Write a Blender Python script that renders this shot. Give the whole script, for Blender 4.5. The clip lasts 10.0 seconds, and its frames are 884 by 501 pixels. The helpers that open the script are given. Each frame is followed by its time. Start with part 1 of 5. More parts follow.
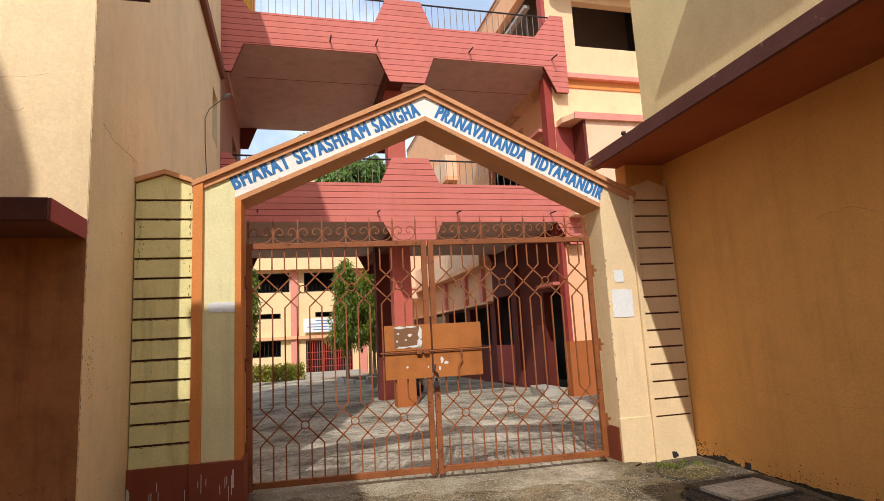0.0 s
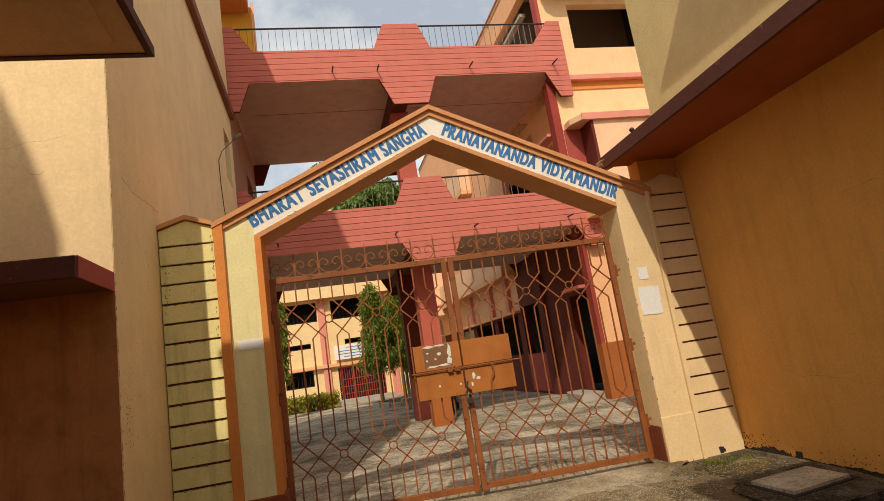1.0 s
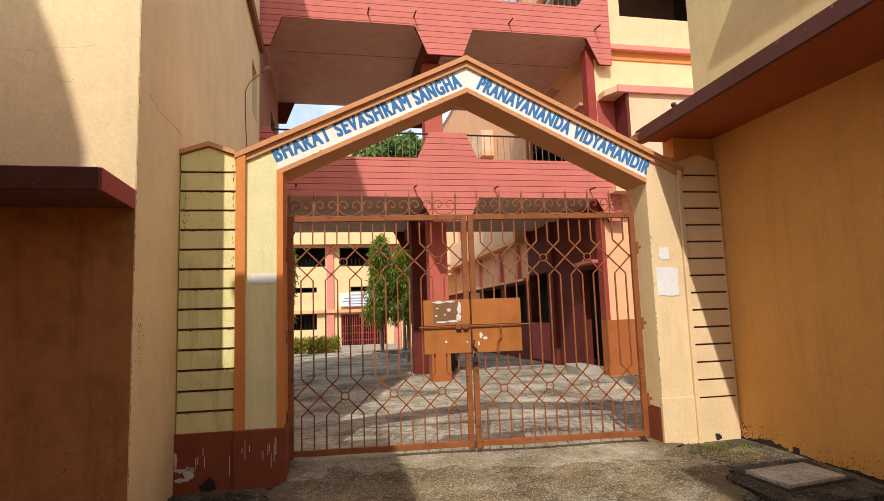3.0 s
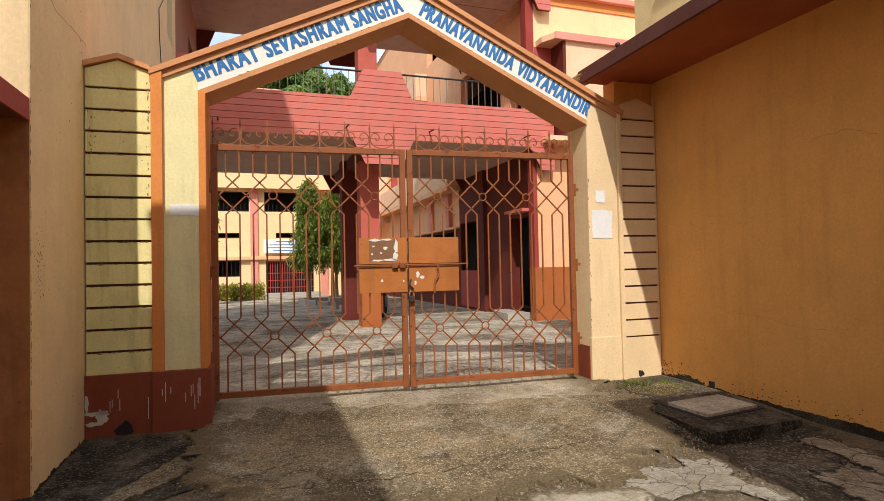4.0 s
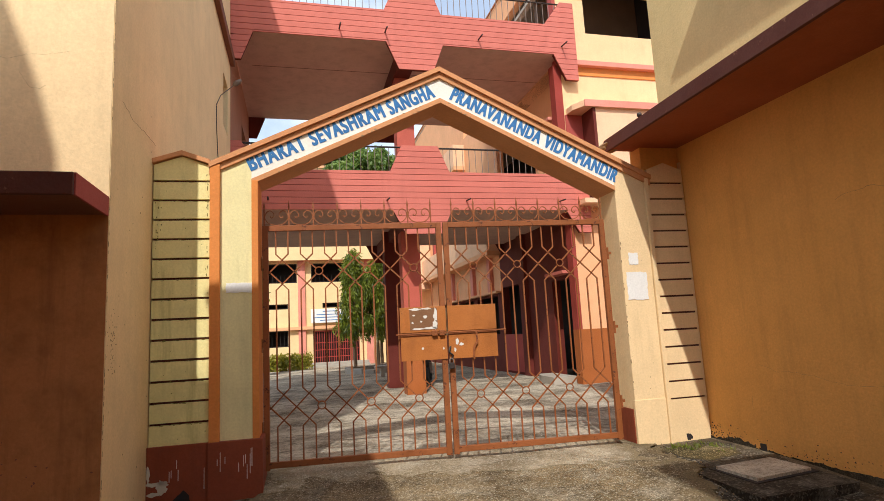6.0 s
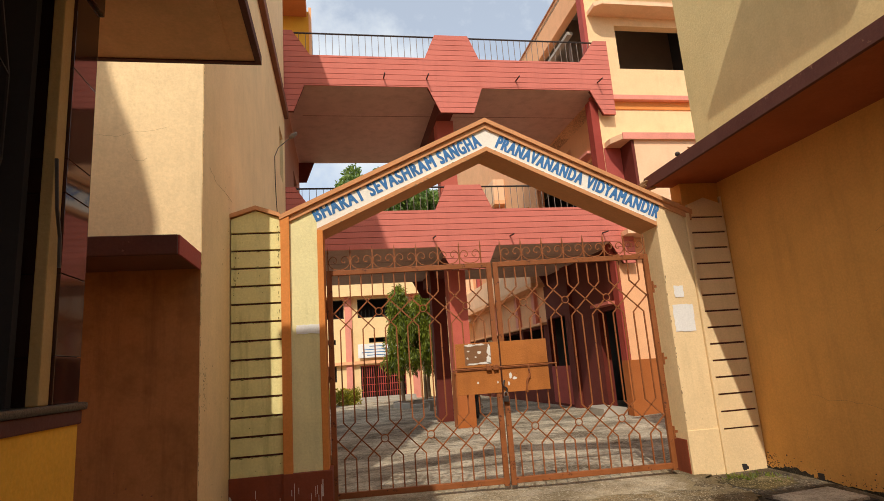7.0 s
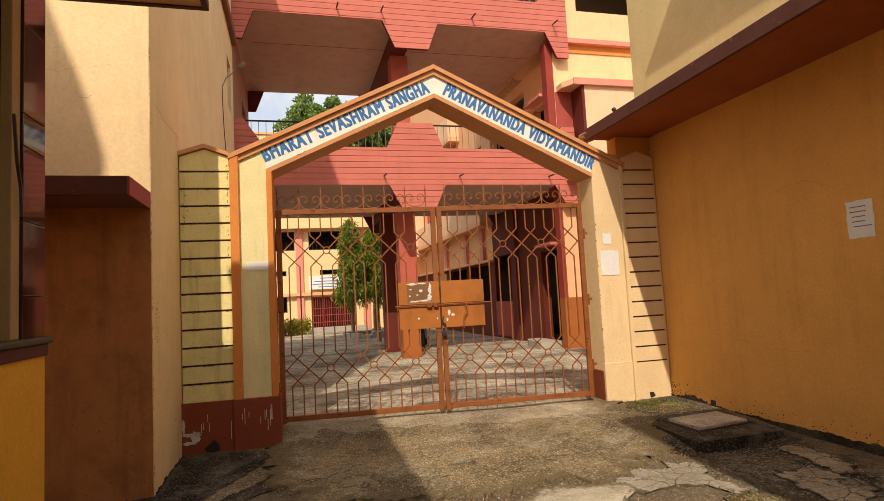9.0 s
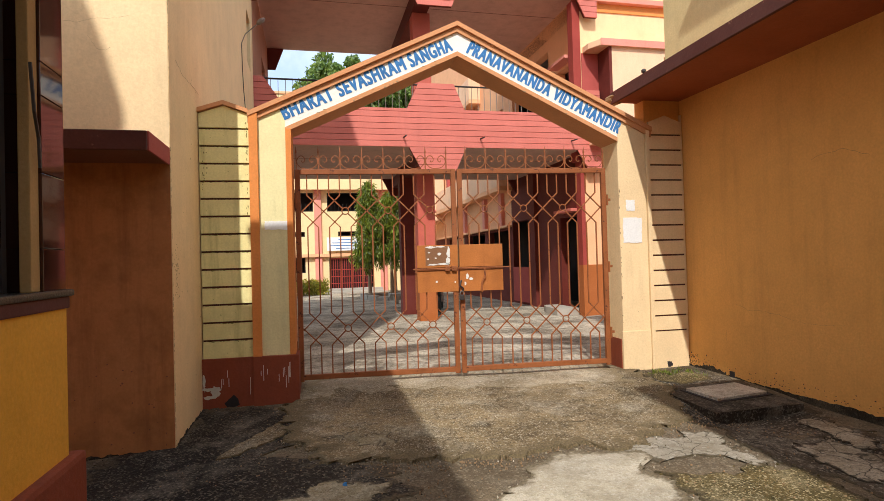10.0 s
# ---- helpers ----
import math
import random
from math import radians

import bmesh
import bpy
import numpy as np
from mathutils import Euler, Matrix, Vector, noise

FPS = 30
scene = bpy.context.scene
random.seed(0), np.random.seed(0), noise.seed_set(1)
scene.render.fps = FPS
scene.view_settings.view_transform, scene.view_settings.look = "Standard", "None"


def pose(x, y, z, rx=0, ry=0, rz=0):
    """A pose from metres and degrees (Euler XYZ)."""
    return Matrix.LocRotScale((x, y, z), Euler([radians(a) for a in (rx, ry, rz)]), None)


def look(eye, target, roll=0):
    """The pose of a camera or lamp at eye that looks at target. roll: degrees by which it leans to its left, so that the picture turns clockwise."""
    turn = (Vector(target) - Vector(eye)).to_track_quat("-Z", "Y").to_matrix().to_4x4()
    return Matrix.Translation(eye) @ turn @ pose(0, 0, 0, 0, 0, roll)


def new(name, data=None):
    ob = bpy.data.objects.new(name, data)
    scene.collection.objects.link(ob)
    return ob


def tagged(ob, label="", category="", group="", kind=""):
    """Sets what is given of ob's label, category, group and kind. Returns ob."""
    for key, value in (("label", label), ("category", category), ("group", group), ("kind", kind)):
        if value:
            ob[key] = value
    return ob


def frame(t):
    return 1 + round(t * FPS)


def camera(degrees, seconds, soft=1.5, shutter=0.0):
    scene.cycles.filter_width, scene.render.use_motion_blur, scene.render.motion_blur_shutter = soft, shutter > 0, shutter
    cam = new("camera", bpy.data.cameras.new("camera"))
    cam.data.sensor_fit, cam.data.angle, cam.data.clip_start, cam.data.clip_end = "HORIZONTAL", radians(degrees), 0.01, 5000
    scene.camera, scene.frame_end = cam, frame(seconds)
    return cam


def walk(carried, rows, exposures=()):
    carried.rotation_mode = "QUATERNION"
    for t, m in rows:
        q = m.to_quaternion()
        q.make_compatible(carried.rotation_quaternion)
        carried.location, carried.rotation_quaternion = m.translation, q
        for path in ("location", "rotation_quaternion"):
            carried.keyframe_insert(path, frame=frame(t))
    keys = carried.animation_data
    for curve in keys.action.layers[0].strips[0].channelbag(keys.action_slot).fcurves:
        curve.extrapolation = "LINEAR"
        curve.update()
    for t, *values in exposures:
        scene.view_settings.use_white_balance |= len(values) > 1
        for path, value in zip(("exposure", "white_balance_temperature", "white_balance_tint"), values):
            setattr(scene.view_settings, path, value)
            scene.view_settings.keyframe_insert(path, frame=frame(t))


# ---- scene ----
cam = camera(75.9, 10.0, 0.8)
PATH = [
    (0, (0.173, -6.238, 1.407), (0.524, -4.293, 1.71), -3.1),
    (0.5, (0.182, -6.247, 1.428), (0.52, -4.361, 2.0), -6.1),
    (1, (0.193, -6.25, 1.419), (0.474, -4.304, 1.782), -8.7),
    (1.5, (0.164, -6.23, 1.404), (0.316, -4.252, 1.661), -6.2),
    (2, (0.145, -6.225, 1.411), (0.171, -4.237, 1.631), -3.2),
    (2.5, (0.132, -6.201, 1.403), (0.299, -4.221, 1.632), -2.3),
    (3.8, (0.053, -5.999, 1.316), (0.387, -4.038, 1.522), -2.5),
    (4, (0.037, -5.939, 1.268), (0.517, -3.998, 1.317), -1.2),
    (4.5, (0.014, -5.887, 1.301), (0.266, -3.915, 1.515), 0.4),
    (5, (0.014, -5.928, 1.309), (0.273, -3.981, 1.685), -1.7),
    (5.2, (0.012, -5.952, 1.285), (0.308, -3.992, 1.548), 0.8),
    (6.3, (0.066, -6.328, 1.304), (0.417, -4.385, 1.623), -4.2),
    (6.5, (0.03, -6.406, 1.33), (0.399, -4.487, 1.755), -4.2),
    (7, (-0.122, -6.605, 1.329), (0.075, -4.655, 1.727), -4.1),
    (7.5, (-0.189, -6.7, 1.373), (0.008, -4.758, 1.811), -1.1),
    (8, (-0.097, -6.876, 1.367), (0.174, -4.976, 1.93), -0.6),
    (8.5, (-0.051, -6.996, 1.4), (0.275, -5.069, 1.825), -2.2),
    (9, (-0.055, -6.988, 1.386), (0.293, -5.025, 1.542), -3.0),
    (9.5, (-0.056, -6.96, 1.393), (0.223, -4.981, 1.46), -3.7),
    (10, (-0.066, -6.914, 1.378), (0.218, -4.934, 1.411), -1.6),
]
# the clip's own exposure and white balance drift: seconds, stops, kelvin, tint
EXPOSURES = [(0, -0.1, 6050, 10), (0.5, -0.25, 6250, 10), (1, -0.45, 7450, 10), (1.5, -0.28, 7250, 10), (2, -0.12, 6450, 10), (2.5, -0.08, 6350, 10), (4, -0.04, 6250, 10), (4.5, -0.04, 6050, 10), (5, -0.02, 6150, 10),
             (6.5, -0.12, 6450, 10), (7, -0.28, 6950, 10), (7.5, -0.3, 7050, 13), (8, -0.18, 6950, 14), (8.5, -0.2, 7250, 15), (9, -0.15, 7600, 13), (9.5, 0.0, 6650, 14), (10, 0.08, 6150, 10)]
walk(cam, [(t, look(eye, target, roll)) for t, eye, target, roll in PATH], EXPOSURES)

# ---- world, sun, exposure ----
SUN = Vector((-0.221, -0.92, 1.0)).normalized()
world = bpy.data.worlds.new("world")
scene.world = world
world.use_nodes = True
wn, wl = world.node_tree.nodes, world.node_tree.links
wn.clear()
sky = wn.new("ShaderNodeTexSky")
sky.sky_type, sky.sun_disc = "NISHITA", False
sky.sun_elevation = math.asin(SUN.z)
sky.sun_rotation = math.atan2(SUN.x, SUN.y)
sky.air_density, sky.dust_density, sky.ozone_density = 1.0, 2.0, 1.0
cloud = wn.new("ShaderNodeTexNoise")
cloud.inputs["Scale"].default_value, cloud.inputs["Detail"].default_value, cloud.inputs["Roughness"].default_value = 3.4, 8.0, 0.6
cramp = wn.new("ShaderNodeValToRGB")
cramp.color_ramp.elements[0].position, cramp.color_ramp.elements[1].position = 0.42, 0.60
cramp.color_ramp.elements[0].color = (0.42, 0.42, 0.42, 1)
cmix = wn.new("ShaderNodeMix")
cmix.data_type = "RGBA"
cmix.inputs["B"].default_value = (4.7, 5.2, 5.8, 1)
wbg = wn.new("ShaderNodeBackground")
wbg.inputs["Strength"].default_value = 0.222
wout = wn.new("ShaderNodeOutputWorld")
wl.new(cloud.outputs["Fac"], cramp.inputs["Fac"])
wl.new(cramp.outputs["Color"], cmix.inputs["Factor"])
wl.new(sky.outputs["Color"], cmix.inputs["A"])
wl.new(cmix.outputs["Result"], wbg.inputs["Color"])
wl.new(wbg.outputs["Background"], wout.inputs["Surface"])

sun_data = bpy.data.lights.new("sun", "SUN")
sun_data.energy, sun_data.angle, sun_data.color = 3.9, radians(0.6), (1.0, 0.945, 0.875)
sun = new("sun", sun_data)
sun.matrix_world = look(SUN * 60, (0, 0, 0))

# ---- frames of reference ----
GATE = Matrix.Identity(4)                    # the gate's own line
PLOT = Matrix.Rotation(radians(4.9), 4, "Z")   # the houses stand 4.9 degrees off it
ARCH = Matrix.Translation((1.15, -0.19, 0)) @ Matrix.Rotation(radians(3.4), 4, "Z")


# ---- materials ----
def rgb(r, g, b):
    """Linear colour from the painted colour in 0 to 255."""
    return tuple(((c / 255 + 0.055) / 1.055) ** 2.4 if c > 10 else c / 255 / 12.92 for c in (r, g, b)) + (1,)


def mixed(nt, fac, a, b, blend="MIX"):
    m = nt.nodes.new("ShaderNodeMix")
    m.data_type, m.blend_type = "RGBA", blend
    for key, v in (("Factor", fac), ("A", a), ("B", b)):
        if isinstance(v, bpy.types.NodeSocket):
            nt.links.new(v, m.inputs[key])
        else:
            m.inputs[key].default_value = v
    return m.outputs["Result"]


def noise_fac(nt, vec, scale, lo, hi, detail=5.0, rough=0.6, squash=None):
    n = nt.nodes.new("ShaderNodeTexNoise")
    n.inputs["Scale"].default_value, n.inputs["Detail"].default_value, n.inputs["Roughness"].default_value = scale, detail, rough
    if squash:
        mp = nt.nodes.new("ShaderNodeMapping")
        mp.inputs["Scale"].default_value = squash
        nt.links.new(vec, mp.inputs["Vector"])
        vec = mp.outputs["Vector"]
    nt.links.new(vec, n.inputs["Vector"])
    r = nt.nodes.new("ShaderNodeMapRange")
    r.inputs["From Min"].default_value, r.inputs["From Max"].default_value = lo, hi
    nt.links.new(n.outputs["Fac"], r.inputs["Value"])
    return r.outputs["Result"]


def paint(name, col, rough=0.8, grain=45.0, depth=0.25, patch=0.16, stain=None, streak=0.0, chip=None, metal=0.0, random_tone=0.0, spec=0.35):
    """A painted or plain surface: broad patches, fine grain, optional streaks of dirt and chipped spots."""
    m = bpy.data.materials.new(name)
    m.use_nodes = True
    nt = m.node_tree
    bsdf = nt.nodes["Principled BSDF"]
    vec = nt.nodes.new("ShaderNodeTexCoord").outputs["Object"]
    dark = tuple(c * 0.62 for c in col[:3]) + (1,)
    pale = tuple(min(1, c * 1.10 + 0.015) for c in col[:3]) + (1,)
    c = mixed(nt, noise_fac(nt, vec, 0.9, 0.35, 0.75), pale, col)
    f = noise_fac(nt, vec, 3.1, 0.45, 0.9, 8.0, 0.65)
    mul = nt.nodes.new("ShaderNodeMath")
    mul.operation = "MULTIPLY"
    mul.inputs[1].default_value = patch * 2.2
    nt.links.new(f, mul.inputs[0])
    c = mixed(nt, mul.outputs[0], c, dark)
    g = nt.nodes.new("ShaderNodeMath")
    g.operation = "MULTIPLY"
    g.inputs[1].default_value = 0.34
    nt.links.new(noise_fac(nt, vec, grain, 0.3, 0.8, 3.0), g.inputs[0])
    c = mixed(nt, g.outputs[0], c, dark)
    if streak:
        k = nt.nodes.new("ShaderNodeMath")
        k.operation = "MULTIPLY"
        k.inputs[1].default_value = streak
        nt.links.new(noise_fac(nt, vec, 1.0, 0.5, 0.78, 6.0, 0.7, (5.5, 5.5, 0.5)), k.inputs[0])
        c = mixed(nt, k.outputs[0], c, stain or dark)
    if chip:
        c = mixed(nt, noise_fac(nt, vec, chip[1], chip[2], chip[2] + 0.03, 6.0, 0.7), c, chip[0])
    if random_tone:
        oi = nt.nodes.new("ShaderNodeObjectInfo")
        k = nt.nodes.new("ShaderNodeMath")
        k.operation = "MULTIPLY"
        k.inputs[1].default_value = random_tone
        nt.links.new(oi.outputs["Random"], k.inputs[0])
        c = mixed(nt, k.outputs[0], c, dark)
    nt.links.new(c, bsdf.inputs["Base Color"])
    bsdf.inputs["Roughness"].default_value, bsdf.inputs["Metallic"].default_value = rough, metal
    bsdf.inputs["Specular IOR Level"].default_value = spec
    if depth:
        b = nt.nodes.new("ShaderNodeBump")
        b.inputs["Strength"].default_value, b.inputs["Distance"].default_value = depth, 0.012
        nt.links.new(noise_fac(nt, vec, grain * 0.6, 0.2, 0.8, 6.0, 0.65), b.inputs["Height"])
        nt.links.new(b.outputs["Normal"], bsdf.inputs["Normal"])
    return m


M_CREAM = paint("cream_plaster", rgb(237, 207, 158), streak=0.18, stain=rgb(150, 120, 70))
M_BEIGE = paint("beige_plaster", rgb(243, 211, 156), streak=0.12, stain=rgb(150, 120, 75), chip=(rgb(140, 108, 70), 5.5, 0.71))
M_STRAW = paint("straw_plaster", rgb(216, 196, 142), streak=0.16, stain=rgb(150, 128, 84))
M_TERRA = paint("terracotta_soffit", rgb(158, 80, 36), patch=0.3)
M_ORTAN = paint("orange_tan_trim", rgb(222, 138, 66), patch=0.2, streak=0.15)
M_OCHRE = paint("ochre_plaster", rgb(230, 168, 88), streak=0.2, stain=rgb(140, 95, 45))
M_PEACH = paint("peach_plaster", rgb(236, 176, 128), streak=0.12)
# Paler copy of M_PEACH: sun on bay, hoods and parapets put into colour.
M_BLUSH = paint("sunlit_peach_plaster", rgb(240, 194, 154), streak=0.14, stain=rgb(176, 120, 90))
M_LEMON = paint("pale_yellow_plaster", rgb(236, 204, 150), streak=0.15)
M_APRICOT = paint("apricot_plaster", rgb(240, 200, 150), streak=0.15, stain=rgb(190, 130, 84))
M_RED = paint("red_painted_plaster", rgb(204, 114, 98), patch=0.16, streak=0.14, stain=rgb(140, 66, 60), random_tone=0.25)
M_PINK = paint("faded_pink_paint", rgb(222, 142, 122), patch=0.2, streak=0.15, stain=rgb(150, 84, 70))
# Red taken darker than its paint, to hold the shade under the footbridges.
M_REDW = paint("shaded_red_plaster", rgb(100, 31, 15), patch=0.25, streak=0.15)
M_COL = paint("brick_red_plaster", rgb(170, 74, 64), patch=0.2, streak=0.12)
M_WINE = paint("wine_red_plaster", rgb(152, 56, 44), patch=0.25, streak=0.2, stain=rgb(90, 34, 28))
M_SHAFT = paint("rose_red_plaster", rgb(188, 92, 74), patch=0.2, streak=0.15)
M_UMBER = paint("umber_plaster", rgb(124, 74, 50), patch=0.25)
M_RUSSET = paint("russet_plaster", rgb(176, 122, 92), patch=0.25, streak=0.15)
M_CINNAMON = paint("cinnamon_plaster", rgb(186, 110, 50), patch=0.2)
M_SOFFIT = paint("grey_pink_soffit", rgb(204, 168, 152), patch=0.35)
M_TAN = paint("tan_orange_trim", rgb(208, 146, 96), patch=0.2, streak=0.15)
M_ORANGE = paint("orange_dado", rgb(164, 90, 34), patch=0.15)
M_WHITE = paint("white_lime_paint", rgb(240, 234, 220), patch=0.1)
M_OLIVE = paint("mossy_yellow_plaster", rgb(234, 220, 152), streak=0.65, stain=rgb(132, 126, 56), patch=0.3, chip=(rgb(110, 108, 62), 7.0, 0.69))
M_BROWN = paint("brown_dado", rgb(138, 64, 34), patch=0.25, streak=0.3, stain=rgb(60, 30, 20))
M_DKBROWN = paint("dark_brown_edge", rgb(92, 48, 38), patch=0.4, chip=(rgb(128, 88, 72), 8.0, 0.64))
M_MUSTARD = paint("mustard_plaster", rgb(232, 170, 50), patch=0.15)
M_IRON = paint("rusty_orange_iron", rgb(146, 82, 36), rough=0.6, grain=120, depth=0.3, patch=0.6, chip=(rgb(92, 48, 28), 19.0, 0.60))
M_PLATE = paint("orange_iron_plate", rgb(178, 106, 42), rough=0.55, grain=90, patch=0.5, streak=0.3, stain=rgb(120, 66, 28), chip=(rgb(110, 60, 28), 12.0, 0.66))
M_STEEL = paint("dark_steel", rgb(60, 52, 48), rough=0.5, metal=0.4)
M_RAIL = paint("rail_paint", rgb(120, 104, 92), rough=0.55)
M_MOULD = paint("brown_mould", rgb(84, 62, 40), patch=0.4, depth=0)
# Near-black: the shade inside rooms, gaps and holes is put into the colour.
M_UNLIT = paint("unlit_dark", rgb(40, 33, 31), depth=0)
M_BLUE = paint("blue_lettering", rgb(58, 118, 174), patch=0.35, grain=70)
M_PAPER = paint("white_paper", rgb(232, 230, 224), patch=0.1, depth=0.1)
M_GRANITE = paint("polished_brown_granite", rgb(66, 36, 26), rough=0.06, grain=160, depth=0.0, patch=0.5, spec=0.4, random_tone=0.7)
M_SLATE = paint("slate_sill", rgb(52, 46, 43), rough=0.35, grain=90)
M_WOOD = paint("pale_wood_frame", rgb(176, 142, 88), grain=60)
M_OCHREDK = paint("brown_ochre_plaster", rgb(178, 114, 60), streak=0.55, stain=rgb(104, 60, 34), patch=0.7, chip=(rgb(120, 84, 56), 4.0, 0.7))
M_EAVE = paint("grey_brown_eave", rgb(228, 180, 134), patch=0.3)
M_CEMENT = paint("grey_cement", rgb(168, 160, 146), patch=0.3, grain=60)
M_INK = paint("grey_print", rgb(110, 110, 120), depth=0)
M_TRUNK = paint("tree_bark", rgb(150, 124, 96), grain=30, depth=0.6, patch=0.4)
M_TORN = paint("torn_paper", rgb(222, 216, 204), depth=0.15, patch=0.15)
M_GLUE = paint("old_glue", rgb(132, 92, 60), patch=0.3)
M_PANEL = paint("pale_cream_panel", rgb(235, 223, 166), streak=0.3, stain=rgb(150, 140, 92))
M_INK2 = paint("crack_shadow", rgb(138, 106, 72), depth=0)
M_MOSSPOT = paint("moss_spot", rgb(146, 142, 76), patch=0.4, depth=0)
M_MOSSDARK = paint("black_moss", rgb(128, 118, 62), patch=0.4, depth=0)
M_SCUFF = paint("bared_plaster", rgb(150, 122, 88), patch=0.4, grain=60)
M_LIME = paint("lime_smear", rgb(206, 196, 176), patch=0.4, grain=60)
M_TYRE = paint("black_rubber", rgb(26, 26, 28), rough=0.6, depth=0.1)


def paving(name, base, dark, pale, gravel=0.5, scale=60.0, cracks=0.0, blotch=0.6, rough=0.9, bump=0.8, worn=None):
    """Weathered concrete, gravel or soil: blotches, embedded stones, fine grit and, where asked, a net of cracks.
    worn: the dirt that takes over towards the broken edge of a layer."""
    m = bpy.data.materials.new(name)
    m.use_nodes = True
    nt = m.node_tree
    bsdf = nt.nodes["Principled BSDF"]
    vec = nt.nodes.new("ShaderNodeTexCoord").outputs["Object"]

    def times(sock, k):
        n = nt.nodes.new("ShaderNodeMath")
        n.operation = "MULTIPLY"
        n.inputs[1].default_value = k
        nt.links.new(sock, n.inputs[0])
        return n.outputs[0]

    c = mixed(nt, times(noise_fac(nt, vec, 0.9, 0.4, 0.65, 6.0), blotch), base, dark)
    c = mixed(nt, times(noise_fac(nt, vec, 4.3, 0.48, 0.7, 9.0, 0.7), blotch), c, dark)
    c = mixed(nt, times(noise_fac(nt, vec, 2.2, 0.5, 0.72, 9.0, 0.7), blotch * 0.7), c, pale)
    stones = nt.nodes.new("ShaderNodeTexVoronoi")
    stones.inputs["Scale"].default_value = scale
    nt.links.new(vec, stones.inputs["Vector"])
    sep = nt.nodes.new("ShaderNodeSeparateColor")
    nt.links.new(stones.outputs["Color"], sep.inputs["Color"])
    for sock, lo, hi, tone in ((sep.outputs[0], 0.72, 0.95, pale), (sep.outputs[1], 0.7, 0.95, dark)):
        r = nt.nodes.new("ShaderNodeMapRange")
        r.inputs["From Min"].default_value, r.inputs["From Max"].default_value = lo, hi
        nt.links.new(sock, r.inputs["Value"])
        c = mixed(nt, times(r.outputs["Result"], gravel), c, tone)
    c = mixed(nt, times(noise_fac(nt, vec, 110.0, 0.42, 0.66, 3.0, 0.7), 0.5), c, dark)
    c = mixed(nt, times(noise_fac(nt, vec, 17.0, 0.52, 0.7, 6.0, 0.75), 0.45), c, dark)
    if cracks:
        warp = nt.nodes.new("ShaderNodeTexNoise")
        warp.inputs["Scale"].default_value, warp.inputs["Detail"].default_value = 4.0, 6.0
        nt.links.new(vec, warp.inputs["Vector"])
        add = mixed(nt, 0.16, vec, warp.outputs["Color"])
        net = nt.nodes.new("ShaderNodeTexVoronoi")
        net.feature = "DISTANCE_TO_EDGE"
        net.inputs["Scale"].default_value = cracks
        nt.links.new(add, net.inputs["Vector"])
        r = nt.nodes.new("ShaderNodeMapRange")
        r.inputs["From Min"].default_value, r.inputs["From Max"].default_value = 0.022, 0.004
        nt.links.new(net.outputs["Distance"], r.inputs["Value"])
        c = mixed(nt, times(r.outputs["Result"], 0.9), c, tuple(v * 0.35 for v in dark[:3]) + (1,))
    if worn:
        wear = nt.nodes.new("ShaderNodeAttribute")
        wear.attribute_name = "wear"
        add = nt.nodes.new("ShaderNodeMath")
        add.operation = "MULTIPLY_ADD"
        add.inputs[1].default_value = 1.5
        nt.links.new(wear.outputs["Fac"], add.inputs[0])
        nt.links.new(noise_fac(nt, vec, 5.0, 0.3, 0.7, 10.0, 0.72), add.inputs[2])
        edge = nt.nodes.new("ShaderNodeMapRange")
        edge.inputs["From Min"].default_value, edge.inputs["From Max"].default_value = 1.1, 1.4
        edge.inputs["To Max"].default_value = 0.92
        nt.links.new(add.outputs[0], edge.inputs["Value"])
        dirt = mixed(nt, noise_fac(nt, vec, 60.0, 0.35, 0.7, 4.0), worn, tuple(v * 0.4 for v in worn[:3]) + (1,))
        c = mixed(nt, edge.outputs["Result"], c, dirt)
    nt.links.new(c, bsdf.inputs["Base Color"])
    bsdf.inputs["Roughness"].default_value = rough
    bsdf.inputs["Specular IOR Level"].default_value = 0.25
    h = mixed(nt, 0.5, stones.outputs["Distance"], noise_fac(nt, vec, 26.0, 0.2, 0.8, 8.0, 0.7))
    b = nt.nodes.new("ShaderNodeBump")
    b.inputs["Strength"].default_value, b.inputs["Distance"].default_value = bump, 0.012
    nt.links.new(h, b.inputs["Height"])
    nt.links.new(b.outputs["Normal"], bsdf.inputs["Normal"])
    return m


M_LANE = paving("lane_concrete", rgb(122, 106, 82), rgb(66, 56, 42), rgb(166, 154, 130), 0.5, 70)
M_YARD = paving("yard_concrete", rgb(200, 188, 164), rgb(84, 73, 57), rgb(212, 203, 184), 0.45, 34, 0.0, 1.0, bump=0.8)
M_APRON = paving("gravelly_concrete", rgb(160, 138, 100), rgb(56, 45, 29), rgb(218, 206, 178), 0.62, 95, 0.0, 0.8, bump=0.9, worn=rgb(124, 108, 78))
M_PALE = paving("pale_cement", rgb(204, 193, 168), rgb(132, 120, 96), rgb(208, 202, 188), 0.35, 60, 0.0, 0.75, bump=0.6, worn=rgb(120, 106, 80))
M_CRAZED = paving("crazed_cement", rgb(182, 174, 156), rgb(112, 100, 78), rgb(204, 198, 184), 0.3, 40, 5.5, 0.6, bump=0.6, worn=rgb(96, 84, 62))
M_MOSS = paving("mossy_gravel", rgb(116, 98, 58), rgb(50, 45, 20), rgb(200, 182, 140), 0.85, 95, 0.0, 0.9, bump=1.0, worn=rgb(92, 80, 56))
M_SOIL = paving("damp_soil", rgb(74, 64, 50), rgb(24, 21, 17), rgb(130, 118, 98), 0.4, 70, 0.0, 0.8, bump=1.0)
